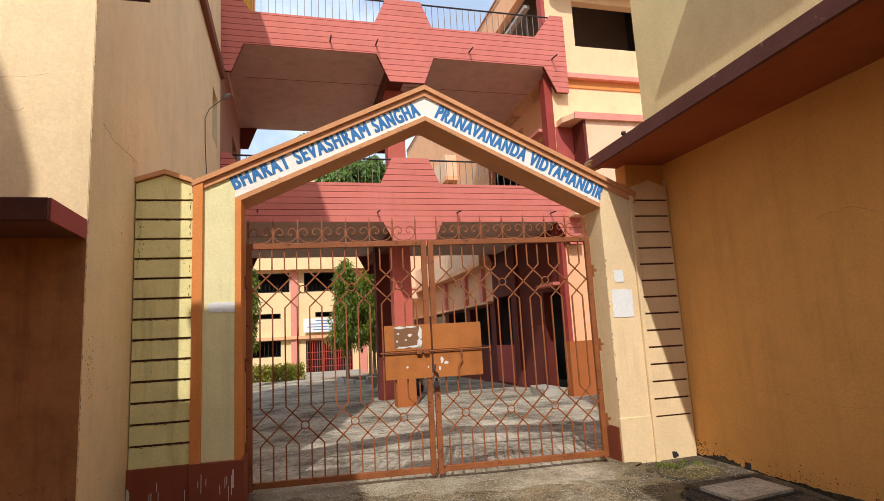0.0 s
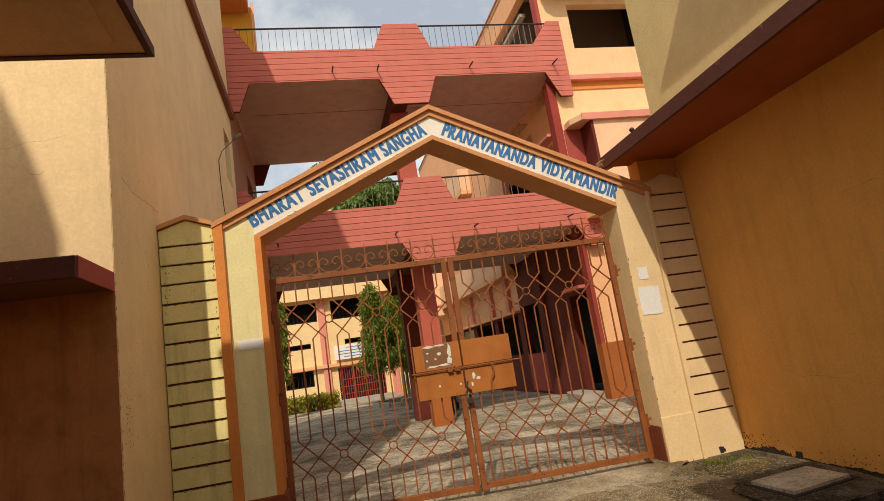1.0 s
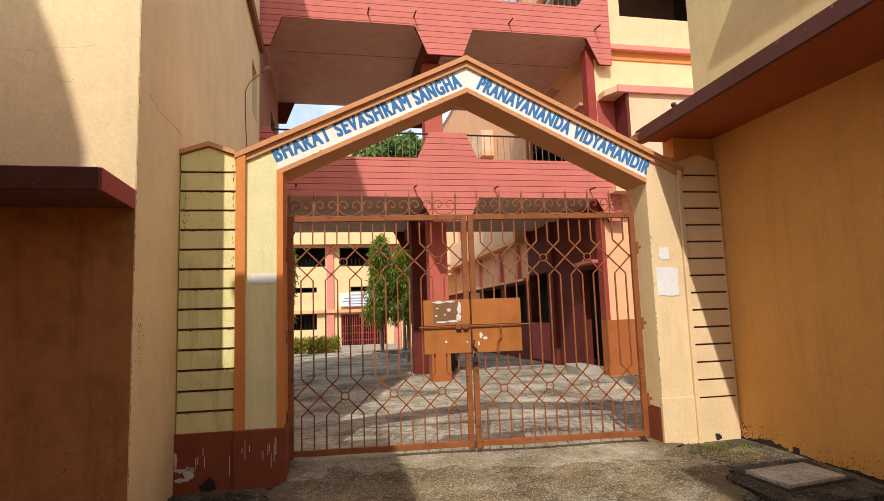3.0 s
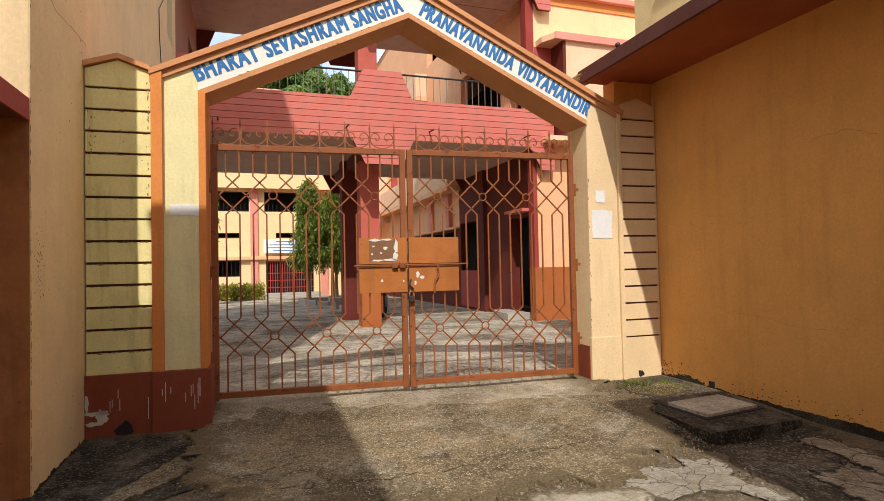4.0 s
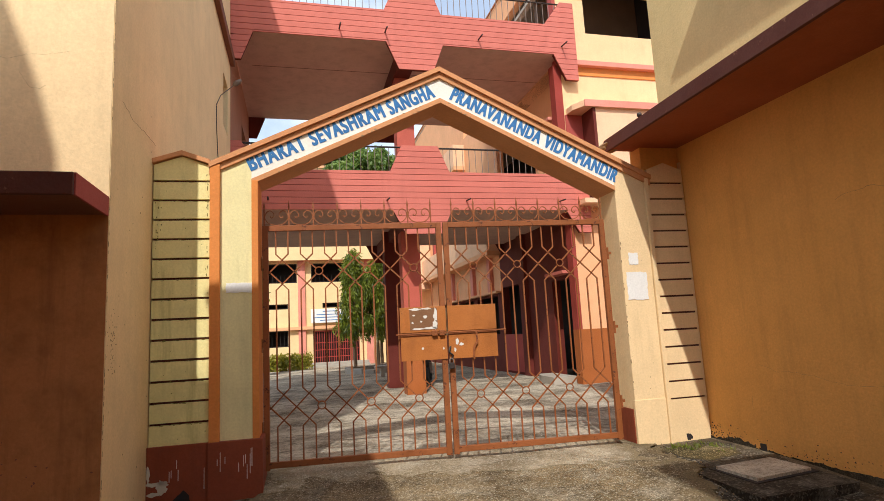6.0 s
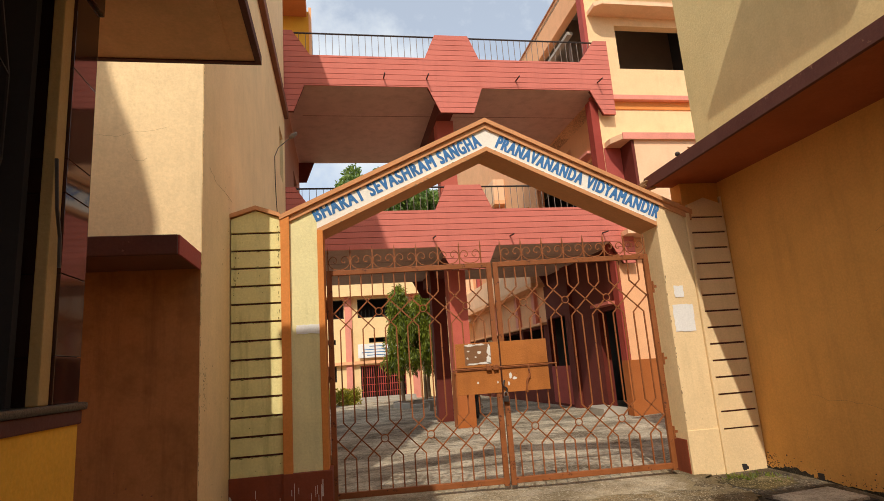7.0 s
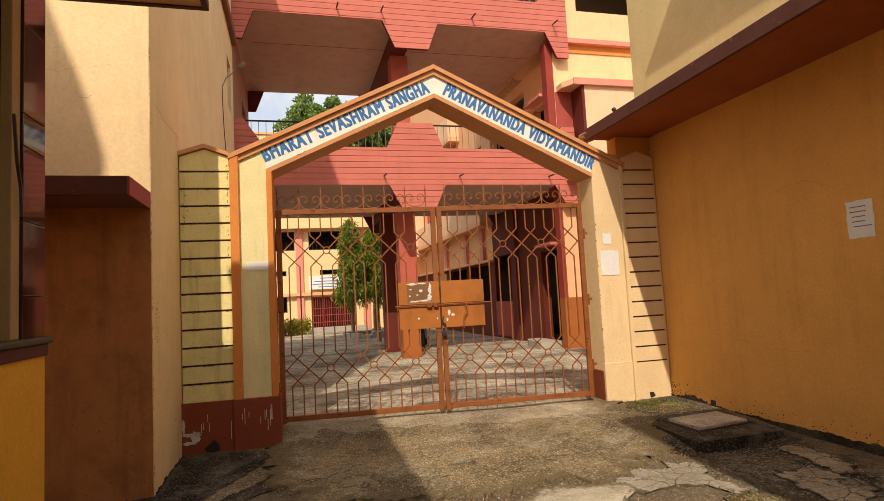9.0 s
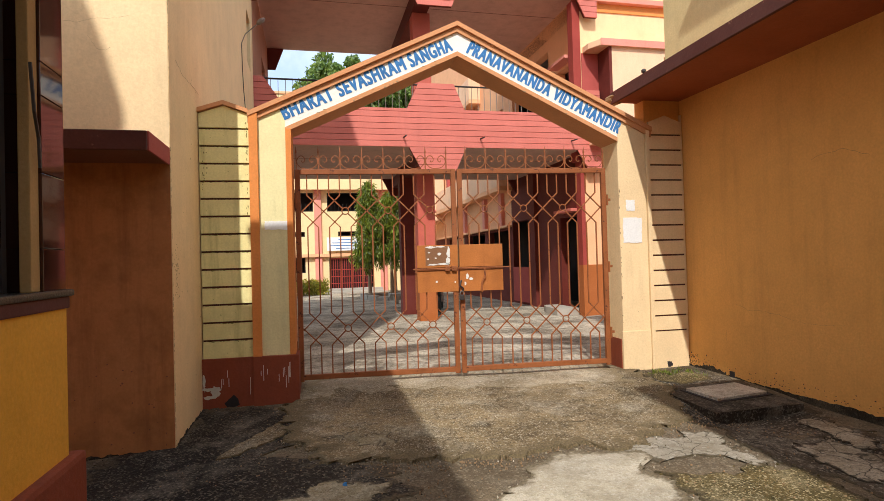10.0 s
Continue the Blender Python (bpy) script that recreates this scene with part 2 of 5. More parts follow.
M_BLACKSOIL = paving("black_soil", rgb(54, 46, 36), rgb(16, 14, 11), rgb(160, 148, 128), 0.5, 70, 0.0, 0.9, bump=1.0, worn=rgb(104, 90, 68))
M_SMEAR = paving("dusty_cement", rgb(166, 150, 116), rgb(92, 80, 54), rgb(200, 190, 166), 0.5, 75, 0.0, 0.9, bump=0.8, worn=rgb(92, 80, 62))
M_DRABSLAB = paving("drab_cement", rgb(192, 177, 150), rgb(92, 80, 62), rgb(214, 204, 182), 0.45, 65, 4.0, 0.9, bump=0.9, worn=rgb(56, 48, 38))
M_DUST = paving("dusty_concrete", rgb(186, 170, 140), rgb(100, 86, 61), rgb(222, 212, 190), 0.5, 80, 0.0, 0.75, worn=rgb(150, 134, 102))
M_WET = paving("damp_dirt", rgb(96, 83, 66), rgb(32, 28, 22), rgb(196, 186, 164), 0.5, 60, 0.0, 0.95, bump=1.0, worn=rgb(92, 80, 60))
M_LID = paving("worn_lid_cement", rgb(214, 203, 182), rgb(96, 84, 66), rgb(226, 218, 202), 0.4, 60, 0.0, 0.8, bump=0.7)
M_MOSSCEM = paving("mossy_cement", rgb(72, 63, 50), rgb(26, 22, 18), rgb(170, 160, 142), 0.3, 60, 0.0, 0.9, bump=1.0)


# ---- mesh helpers ----
ORIGIN = {}


def thing(name, label, category, at=(0, 0, 0), ref=GATE, group="", kind=""):
    ob = new(name)
    ob.empty_display_size = 0.1
    ob.matrix_world = ref @ Matrix.Translation(at)
    ORIGIN[ob.name] = Vector(at)
    return tagged(ob, label, category, group, kind)


def part(name, bm, material, parent, label="", smooth=False):
    """One mesh object under a thing or a part; the bmesh is given in the thing's frame of reference."""
    base = parent
    while base.parent:
        base = base.parent
    bmesh.ops.translate(bm, verts=bm.verts, vec=-ORIGIN[base.name])
    me = bpy.data.meshes.new(name)
    bm.normal_update()
    bm.to_mesh(me)
    bm.free()
    me.materials.append(material)
    if smooth:
        for p in me.polygons:
            p.use_smooth = True
    ob = new(name, me)
    ob.parent = parent
    return tagged(ob, label)


def box(x0, x1, y0, y1, z0, z1, bm=None, bevel=0.0):
    bm = bm or bmesh.new()
    vs = [bm.verts.new((x, y, z)) for z in (z0, z1) for y in (y0, y1) for x in (x0, x1)]
    fs = [bm.faces.new([vs[i] for i in f]) for f in ((0, 2, 3, 1), (4, 5, 7, 6), (0, 1, 5, 4), (2, 6, 7, 3), (0, 4, 6, 2), (1, 3, 7, 5))]
    if bevel:
        es = {e for f in fs for e in f.edges}
        bmesh.ops.bevel(bm, geom=list(es), offset=bevel, segments=2, affect="EDGES", profile=0.6)
    return bm


def prism(poly, lo, hi, axis="y", bm=None):
    """A flat polygon drawn out along an axis. For y the polygon is in x, z; for z in x, y; for x in y, z."""
    bm = bm or bmesh.new()
    put = {"y": lambda a, b, c: (a, c, b), "z": lambda a, b, c: (a, b, c), "x": lambda a, b, c: (c, a, b)}[axis]
    one = [bm.verts.new(put(a, b, lo)) for a, b in poly]
    two = [bm.verts.new(put(a, b, hi)) for a, b in poly]
    n = len(poly)
    faces = [bm.faces.new(one), bm.faces.new(list(reversed(two)))]
    faces += [bm.faces.new((one[i], two[i], two[(i + 1) % n], one[(i + 1) % n])) for i in range(n)]
    bmesh.ops.recalc_face_normals(bm, faces=faces)
    return bm


def sweep(points, r, sides=6, closed=False, bm=None, flat=1.0):
    """A rod along a line of points."""
    bm = bm or bmesh.new()
    pts = [Vector(p) for p in points]
    rings = []
    for i, p in enumerate(pts):
        a = pts[i - 1] if i or closed else p
        b = pts[(i + 1) % len(pts)] if i + 1 < len(pts) or closed else p
        d = (b - a).normalized()
        side = d.cross(Vector((0, 1, 0)))
        side = side.normalized() if side.length > 1e-3 else Vector((1, 0, 0))
        up = side.cross(d).normalized()
        rings.append([bm.verts.new(p + side * r * math.cos(t) + up * r * flat * math.sin(t)) for t in (2 * math.pi * (k + 0.5) / sides for k in range(sides))])
    pairs = list(zip(rings, rings[1:])) + ([(rings[-1], rings[0])] if closed else [])
    fs = [bm.faces.new((a[k], a[(k + 1) % sides], b[(k + 1) % sides], b[k])) for a, b in pairs for k in range(sides)]
    if not closed:
        fs += [bm.faces.new(list(reversed(rings[0]))), bm.faces.new(rings[-1])]
    bmesh.ops.recalc_face_normals(bm, faces=fs)
    return bm


def holed(u0, u1, z0, z1, holes, lo, hi, axis="y"):
    """A wall slab with rectangular openings right through it: holes are (u0, u1, z0, z1)."""
    bm = bmesh.new()
    us = sorted({u0, u1, *(min(max(c, u0), u1) for h in holes for c in h[:2])})
    zs = sorted({z0, z1, *(min(max(c, z0), z1) for h in holes for c in h[2:])})
    solid = {(i, j) for i in range(len(us) - 1) for j in range(len(zs) - 1)
             if not any(h[0] < (us[i] + us[i + 1]) / 2 < h[1] and h[2] < (zs[j] + zs[j + 1]) / 2 < h[3] for h in holes)}
    put = (lambda u, z, d: (u, d, z)) if axis == "y" else (lambda u, z, d: (d, u, z))
    cache = {}

    def vert(i, j, d):
        if (i, j, d) not in cache:
            cache[i, j, d] = bm.verts.new(put(us[i], zs[j], (lo, hi)[d]))
        return cache[i, j, d]

    for i, j in solid:
        for d in (0, 1):
            bm.faces.new([vert(i, j, d), vert(i + 1, j, d), vert(i + 1, j + 1, d), vert(i, j + 1, d)])
        for near, a, b in (((i - 1, j), (i, j), (i, j + 1)), ((i + 1, j), (i + 1, j), (i + 1, j + 1)), ((i, j - 1), (i, j), (i + 1, j)), ((i, j + 1), (i, j + 1), (i + 1, j + 1))):
            if near not in solid:
                bm.faces.new([vert(*a, 0), vert(*b, 0), vert(*b, 1), vert(*a, 1)])
    bmesh.ops.recalc_face_normals(bm, faces=bm.faces)
    return bm


# ---- ground ----
def ground_z(x, y):
    z = -0.10
    if y < 0:
        z += 0.012 * max(y, -12) - 0.03 * max(0.0, min(1.2 - x, 3.5)) * min(1.0, -y / 0.4)
    if x > 2.9 and y < -1.3:
        z -= 0.04 * min(1.0, (x - 2.9) / 0.3) * min(1.0, (-1.3 - y) / 0.6)
    z -= 0.06 * math.exp(-((x - 3.45) ** 2 + 2.5 * (y + 2.15) ** 2) / 0.25)
    if y > 0.3:
        z -= 0.13 * min(1.0, (y - 0.3) / 1.2)
    if y > 10:
        z -= 0.009 * min(y - 10, 16)
    return z


def make_ground():
    xs = [-900, -300, -90, -30, -12] + [-6 + 0.2 * i for i in range(91)] + [16, 24, 40, 100, 300, 900]
    ys = [-900, -300, -80, -30, -14] + [-10 + 0.2 * i for i in range(126)] + [18, 22, 26, 32, 45, 90, 300, 900]
    bm = bmesh.new()
    grid = [[bm.verts.new((x, y, ground_z(x, y) + 0.02 * noise.noise(Vector((x * 0.8, y * 0.8, 0))))) for x in xs] for y in ys]
    for a, b in zip(grid, grid[1:]):
        for i in range(len(xs) - 1):
            bm.faces.new((a[i], a[i + 1], b[i + 1], b[i]))
    me = bpy.data.meshes.new("ground")
    bm.to_mesh(me)
    bm.free()
    for p in me.polygons:
        p.use_smooth = True
    ob = new("ground", me)
    me.materials.append(M_LANE)
    return tagged(ob, "worn brown concrete lane with dirt and gravel", "ground", kind="structure")


ground = make_ground()


# ---- bridges between the two wings ----
SPANS = [(-1.86, -1.63, -1.36, -1.20, -1.64, -1.95), (2.05, 2.92, 0, 0, 0, 0), (6.55, 6.9, 0, 0, 0, 0)]
FRONT, BACK = 6.71, 12.2


def hex_extents(z, low, sof, band, top):
    """The stretches in u that the parapet fills at height z."""
    if z < sof:
        k = (z - low) / (sof - low)
        return [(-1.88, -1.63 + 0.27 * k), (2.05 - 0.30 * k, 2.92 + 0.27 * k), (6.55 - 0.33 * k, 6.90)]
    if z <= band:
        return [(-1.88, 6.90)]
    k = (z - band) / (top - band)
    return [(-1.88, -1.20 - 0.44 * k), (1.72 + 0.30 * k, 3.18 - 0.27 * k), (6.02 + 0.50 * k, 6.90)]


def make_bridge(sof, low, band, top, rail, spouts, label):
    b = thing("footbridge", label, "footbridge", (2.5, 9.4, sof), PLOT, "footbridges between the school wings")
    part("deck", box(-1.88, 6.9, FRONT + 0.03, BACK - 0.03, sof - 0.004, sof + 0.2), M_SOFFIT, b, "grey-pink plastered underside")
    for v, inward in ((FRONT + 0.031, 1), (BACK - 0.031, -1)):
        bm = bmesh.new()
        for z0, z1, thick in ((low + 0.006, sof - 0.006, 0.07), (sof + 0.201, band, 0.16), (band, top, 0.16)):
            for p, q in zip(hex_extents(z0 + 1e-4, low, sof, band, top), hex_extents(z1 - 1e-4, low, sof, band, top)):
                prism([(p[0], z0), (p[1], z0), (q[1], z1), (q[0], z1)], *sorted((v, v + inward * thick)), "y", bm)
        part("parapet", bm, M_REDW, b, "dark red plaster between the boards")
    part("seam", box(-1.5, 6.5, 8.44, 8.455, sof - 0.008, sof - 0.003), M_DKBROWN, b, "dark joint in the underside")
    n = round((top - low) / 0.148)
    h = (top - low) / n
    cuts = [low + i * h for i in range(n + 1)]
    cuts = [next((edge for edge in (sof, band) if abs(c - edge) < 0.03), c) for c in cuts]
    for z0, z1 in zip(cuts, cuts[1:]):
        pieces = [z for z in (z0, *(c for c in (sof, band) if z0 + 0.02 < c < z1 - 0.02), z1)]
        for a, c in zip(pieces, pieces[1:]):
            g = 0.006
            for p, q in zip(hex_extents(a + 1e-4, low, sof, band, top), hex_extents(c - 1e-4, low, sof, band, top)):
                lo_g, hi_g = (g if a == z0 else -0.0005), (g if c == z1 else -0.0005)
                part("board", prism([(p[0], a + lo_g), (p[1], a + lo_g), (q[1], c - hi_g), (q[0], c - hi_g)], FRONT, FRONT + 0.03), M_RED, b)
    # cross beams under the deck, their red darkened for shade
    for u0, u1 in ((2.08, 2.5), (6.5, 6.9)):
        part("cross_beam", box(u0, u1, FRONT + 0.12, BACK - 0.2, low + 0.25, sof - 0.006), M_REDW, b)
    # handrails
    for v in (FRONT + 0.1, BACK - 0.1):
        for u0, u1 in ((-1.64, 2.05), (2.9, 6.55)):
            part("handrail", sweep([(u0, v, rail), (u1, v, rail)], 0.022), M_STEEL, b)
            k = round((u1 - u0) / 0.165)
            for i in range(1, k):
                u = u0 + (u1 - u0) * i / k
                part("baluster", sweep([(u, v, band - 0.02), (u, v, rail)], 0.009, 4), M_RAIL, b)
    # short drain pipes standing out of the face
    for u in spouts:
        z = sof + 0.22
        part("spout", sweep([(u, FRONT + 0.02, z + 0.01), (u + 0.01, FRONT - 0.30, z - 0.01)], 0.019, 7), M_STEEL, b, "rusty drain spout")
    return b


make_bridge(4.16, 3.58, 5.10, 5.75, 5.72, (-1.06, 1.62, 3.57, 6.05), "lower red plastered footbridge with grooved angular parapet")
make_bridge(8.39, 7.69, 9.22, 9.90, 9.88, (0.62, 1.73, 4.14, 6.47), "upper red plastered footbridge with grooved angular parapet and thin railing")


def make_column(u0, u1, v0, v1, top, dado, mat):
    c = thing("column", "red plastered column with orange lower part under the footbridge", "column", ((u0 + u1) / 2, (v0 + v1) / 2, -0.26), PLOT, "columns")
    part("shaft", box(u0, u1, v0, v1, dado, top, bevel=0.012), mat, c)
    part("dado", box(u0 - 0.004, u1 + 0.004, v0 - 0.004, v1 + 0.004, -0.26, dado, bevel=0.012), M_ORANGE, c, "orange painted lower part")


make_column(2.11, 2.58, 7.75, 8.2, 7.95, 1.15, M_SHAFT)
# Rear column in a darker red than the lit one, for shade.
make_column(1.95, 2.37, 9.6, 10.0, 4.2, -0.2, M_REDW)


# ---- the long house beside the gate ----
def wire(parent, pts, r=0.008, mat=None, name="wire"):
    return part(name, sweep(pts, r, 5), mat or M_STEEL, parent)


def make_left_house():
    h = thing("corner_house", "cream plastered house with grey-beige side wall, brown band and small canopy", "house", (-4, 2, -0.4), PLOT)
    part("side_wall", holed(-1.494, 6.6, -0.4, 12.1, [(5.35, 6.1, 5.6, 6.7)], -2.1, -1.84, "x"), M_BEIGE, h, "grey-beige plastered side wall with hairline cracks")
    part("front_wall", box(-7.0, -1.846, -1.5, -1.2, 2.36, 12.1), M_CREAM, h, "sunlit cream plastered front wall")
    part("lower_wall", box(-7.0, -1.846, -1.499, -1.2, -0.4, 2.36), M_OCHREDK, h, "ochre plastered lower wall, peeling at the foot")
    part("band", box(-1.84, -1.74, -1.5, 6.6, 7.42, 7.64, bevel=0.015), M_UMBER, h, "brown painted string course")
    part("canopy", box(-7, -1.86, -2.17, -1.5, 2.29, 2.41, bevel=0.008), M_UMBER, h, "brown concrete canopy")
    part("canopy_lip", box(-7, -1.85, -2.205, -2.17, 2.275, 2.425, bevel=0.008), M_DKBROWN, h, "black-brown painted lip")
    part("canopy_end", box(-1.86, -1.842, -2.17, -1.5, 2.28, 2.43, bevel=0.004), M_COL, h, "brick red painted end")
    # Near-black pane in place of the unlit stair.
    win = part("window", box(-2.06, -1.98, 5.35, 6.1, 5.6, 6.7), M_UNLIT, h, "dark stair window")
    part("shutter", box(-1.9, -1.87, 5.36, 5.6, 5.62, 6.68), M_STEEL, win)
    part("eave", box(-2.7, -1.35, 6.75, 8.9, 11.75, 12.15, bevel=0.01), M_CINNAMON, h, "brown eave over the stair")
    part("roof_slab", box(-2.7, -1.42, 6.75, 7.1, 12.25, 12.7, bevel=0.01), M_CINNAMON, h)
    part("stair_wall", box(-2.7, -1.24, 9.0, 9.2, 9.3, 12.0), M_MUSTARD, h, "mustard stair wall")
    part("stair_rib", box(-1.30, -1.22, 8.94, 9.0, 9.3, 12.1), M_PEACH, h)
    part("rear_side_wall", box(-2.1, -1.868, 6.59, 9.0, -0.4, 8.36), M_RUSSET, h, "brown-pink plastered rear side wall")
    part("rear_side_wall", holed(9.0, 12.2, 4.0, 8.36, [(9.6, 10.9, 5.9, 7.2)], -2.1, -1.868, "x"), M_RUSSET, h)
    # Near-black block stands for the shade behind the rear opening.
    part("rear_room", box(-3.2, -2.4, 8.9, 12.2, 4.0, 8.3), M_UNLIT, h)
    part("rear_house", box(-7.0, -2.1, 6.6, 8.4, -0.4, 9.0), M_UMBER, h)
    return h


corner_house = make_left_house()


def make_wall_lamp():
    l = thing("wall_lamp", "bracket street lamp with grey metal hood on the side wall", "lamp", (-1.8, 4.2, 5.0), PLOT)
    part("arm", sweep([(-1.84, 4.30, 5.55), (-1.76, 4.30, 5.75), (-1.64, 4.3, 5.86), (-1.53, 4.3, 5.96)], 0.009), M_RAIL, l)
    bm = bmesh.new()
    bmesh.ops.create_uvsphere(bm, u_segments=14, v_segments=8, radius=0.075)
    bmesh.ops.scale(bm, vec=(1.35, 0.8, 0.62), verts=bm.verts)
    bmesh.ops.rotate(bm, verts=bm.verts, matrix=Matrix.Rotation(radians(-38), 3, "Y"))
    bmesh.ops.translate(bm, vec=(-1.475, 4.3, 6.01), verts=bm.verts)
    part("hood", bm, M_RAIL, l, "grey metal hood", smooth=True)
    part("cable", sweep([(-1.83, 4.30, 5.55), (-1.825, 4.3, 5.1), (-1.825, 4.45, 4.7), (-1.825, 4.75, 4.3)], 0.008, 5), M_STEEL, l, "black cable")


make_wall_lamp()


# ---- the near house with the grilled veranda ----
def grille_rods(axis_pts, z0, z1):
    """Lattice rods between two upright lines: straight, then crossing, then straight again."""
    (a, b), n = axis_pts, 7
    rods = []
    for i in range(n):
        k = (i + 0.5) / n
        p = a.lerp(b, k)
        q = a.lerp(b, min(max(k + (3 if i % 2 == 0 else -3) / n, 0.02), 0.98))
        zz = (z0, z0 + 0.55, z0 + 0.95, z1 - 0.75, z1 - 0.35, z1)
        rods.append([(*(p if j in (0, 1, 4, 5) else q).xy, z) for j, z in enumerate(zz)])
    return rods


def make_near_house():
    h = thing("near_house", "mustard plastered house with granite pillar, grilled veranda and wide eave", "house", (-3, -6.5, -0.4), PLOT)
    f, e = -1.838, -3.73     # the veranda's face towards the lane and its end
    part("lower_wall", box(f - 0.3, f, -11.5, e, -0.4, 1.191), M_MUSTARD, h, "mustard plastered lower wall")
    part("end_wall", box(-5.0, f - 0.3, e - 0.28, e - 0.002, -0.4, 3.545), M_MUSTARD, h)
    # Near-black sheet added over the end wall so the veranda looks unlit.
    part("unlit_sheet", box(-5.0, f - 0.1, e - 0.38, e - 0.34, 0.2, 3.54), M_UNLIT, h)
    part("sill", box(f - 0.33, f + 0.02, -11.5, e + 0.055, 1.25, 1.284, bevel=0.012), M_SLATE, h, "dark stone sill")
    part("sill_band", box(f - 0.3, f + 0.01, -11.5, e + 0.02, 1.191, 1.25, bevel=0.008), M_DKBROWN, h, "worn dark brown band under the sill")
    # pillar faced with polished slabs, each a piece of its own
    pillar = part("pillar", box(f - 0.296, f - 0.012, e - 0.228, e - 0.012, 1.284, 3.53), M_UNLIT, h, "polished brown granite facing")
    cuts = (1.284, 1.48, 1.825, 2.18, 2.336, 2.775, 3.2)
    for z0, z1 in zip(cuts, cuts[1:]):
        part("slab", box(f - 0.3, f, e - 0.24, e, z0 + 0.001, z1 - 0.001, bevel=0.003), M_GRANITE, pillar)
    part("frame_post", box(f - 0.06, f - 0.012, e - 0.325, e - 0.242, 1.284, 3.37, bevel=0.006), M_WOOD, h, "worn pale frame strip")
    part("lintel", box(f - 0.3, f + 0.022, -11.5, e + 0.022, 3.37, 3.545, bevel=0.006), M_GRANITE, h)
    part("cap_moulding", box(f - 0.28, f + 0.018, e - 0.242, e + 0.018, 3.2, 3.37, bevel=0.012), M_GRANITE, h)
    # Veranda walls and floor near black, its shade painted in.
    part("back_wall", box(-5.2, -5.0, -11.5, e, -0.4, 3.545), M_UNLIT, h)
    part("cross_wall", box(-5.0, f - 0.3, -8.2, -8.0, -0.4, 3.545), M_UNLIT, h)
    part("floor", box(-5.0, f - 0.3, -8.0, e - 0.28, -0.4, 0.2), M_UNLIT, h)
    g = part("window_grille", box(f - 0.16, f - 0.12, -7.9, e - 0.40, 1.284, 1.32), M_STEEL, h, "dark iron window grille")
    for rod in grille_rods((Vector((f - 0.14, -6.5, 0)), Vector((f - 0.14, e - 0.42, 0))), 1.30, 3.36):
        part("rod", sweep(rod, 0.006, 4), M_STEEL, g)
    part("cable", sweep([(f + 0.01, e - 0.36, 2.29), (f + 0.015, e - 0.34, 2.08), (f + 0.01, e - 0.29, 1.97), (f + 0.01, e - 0.28, 1.84)], 0.008, 5), M_STEEL, h)
    part("plinth", box(f - 0.3, f + 0.05, -11.5, e + 0.10, -0.4, 0.47, bevel=0.03), M_BROWN, h, "red-brown plinth")
    part("eave", box(-6.0, -1.22, -11.5, -2.71, 3.56, 3.64), M_EAVE, h, "wide concrete eave")
    part("drip_edge", box(-6.0, -1.36, -11.5, -2.85, 3.545, 3.56), M_EAVE, h)
    part("eave_edge", prism([(-6, -2.71), (-1.22, -2.71), (-1.22, -11.5), (-1.18, -11.5), (-1.18, -2.67), (-6, -2.67)], 3.55, 3.62, "z"), M_DKBROWN, h, "dark brown edge moulding")
    part("fascia", box(-6.0, -1.26, -11.5, -2.76, 3.64, 3.77), M_CREAM, h, "cream fascia")
    part("coping", box(-6.0, -1.235, -11.5, -2.86, 3.77, 3.84, bevel=0.012), M_DKBROWN, h, "dark brown coping")
    # Unseen block and slab, added to cast the pillar and lane shadows.
    part("shadow_block", box(-2.59, -1.57, -11.5, -4.1, 3.84, 5.9), M_CREAM, h)
    part("shadow_slab", box(-2.59, -1.51, -11.5, -3.98, 5.9, 6.0), M_CREAM, h)
    # Unseen wall; its outline is shaped from the shadow on the cream facade.
    part("shadow_wall", prism([(-7.2, 3.84), (-4.40, 3.84), (-4.40, 8.7), (-4.3, 8.95), (-4.17, 9.15), (-4.16, 9.3), (-4.28, 9.75), (-4.49, 10.3), (-4.85, 11.6), (-7.2, 11.6)], -7.4, -7.15), M_CREAM, h, "unseen raking wall added to cast the facade shadow")
    return h


make_near_house()


# ---- unseen houses across the lane, behind the camera, added to cut sky light ----
def make_sky_screen_house(u0, u1, top):
    h = thing("sky_screen_house", "plain ochre house, unseen, added to cut sky light", "house", ((u0 + u1) / 2, -16, -0.5), PLOT, "houses across the lane")
    part("wall", box(u0, u1, -18, -13.5, -0.6, top), M_OCHRE, h)
    part("canopy", box(u0, u1, -13.5, -12.8, 3.2, 3.32), M_DKBROWN, h)


make_sky_screen_house(-14, -1.5, 3.9)
make_sky_screen_house(-1.2, 14, 4.2)


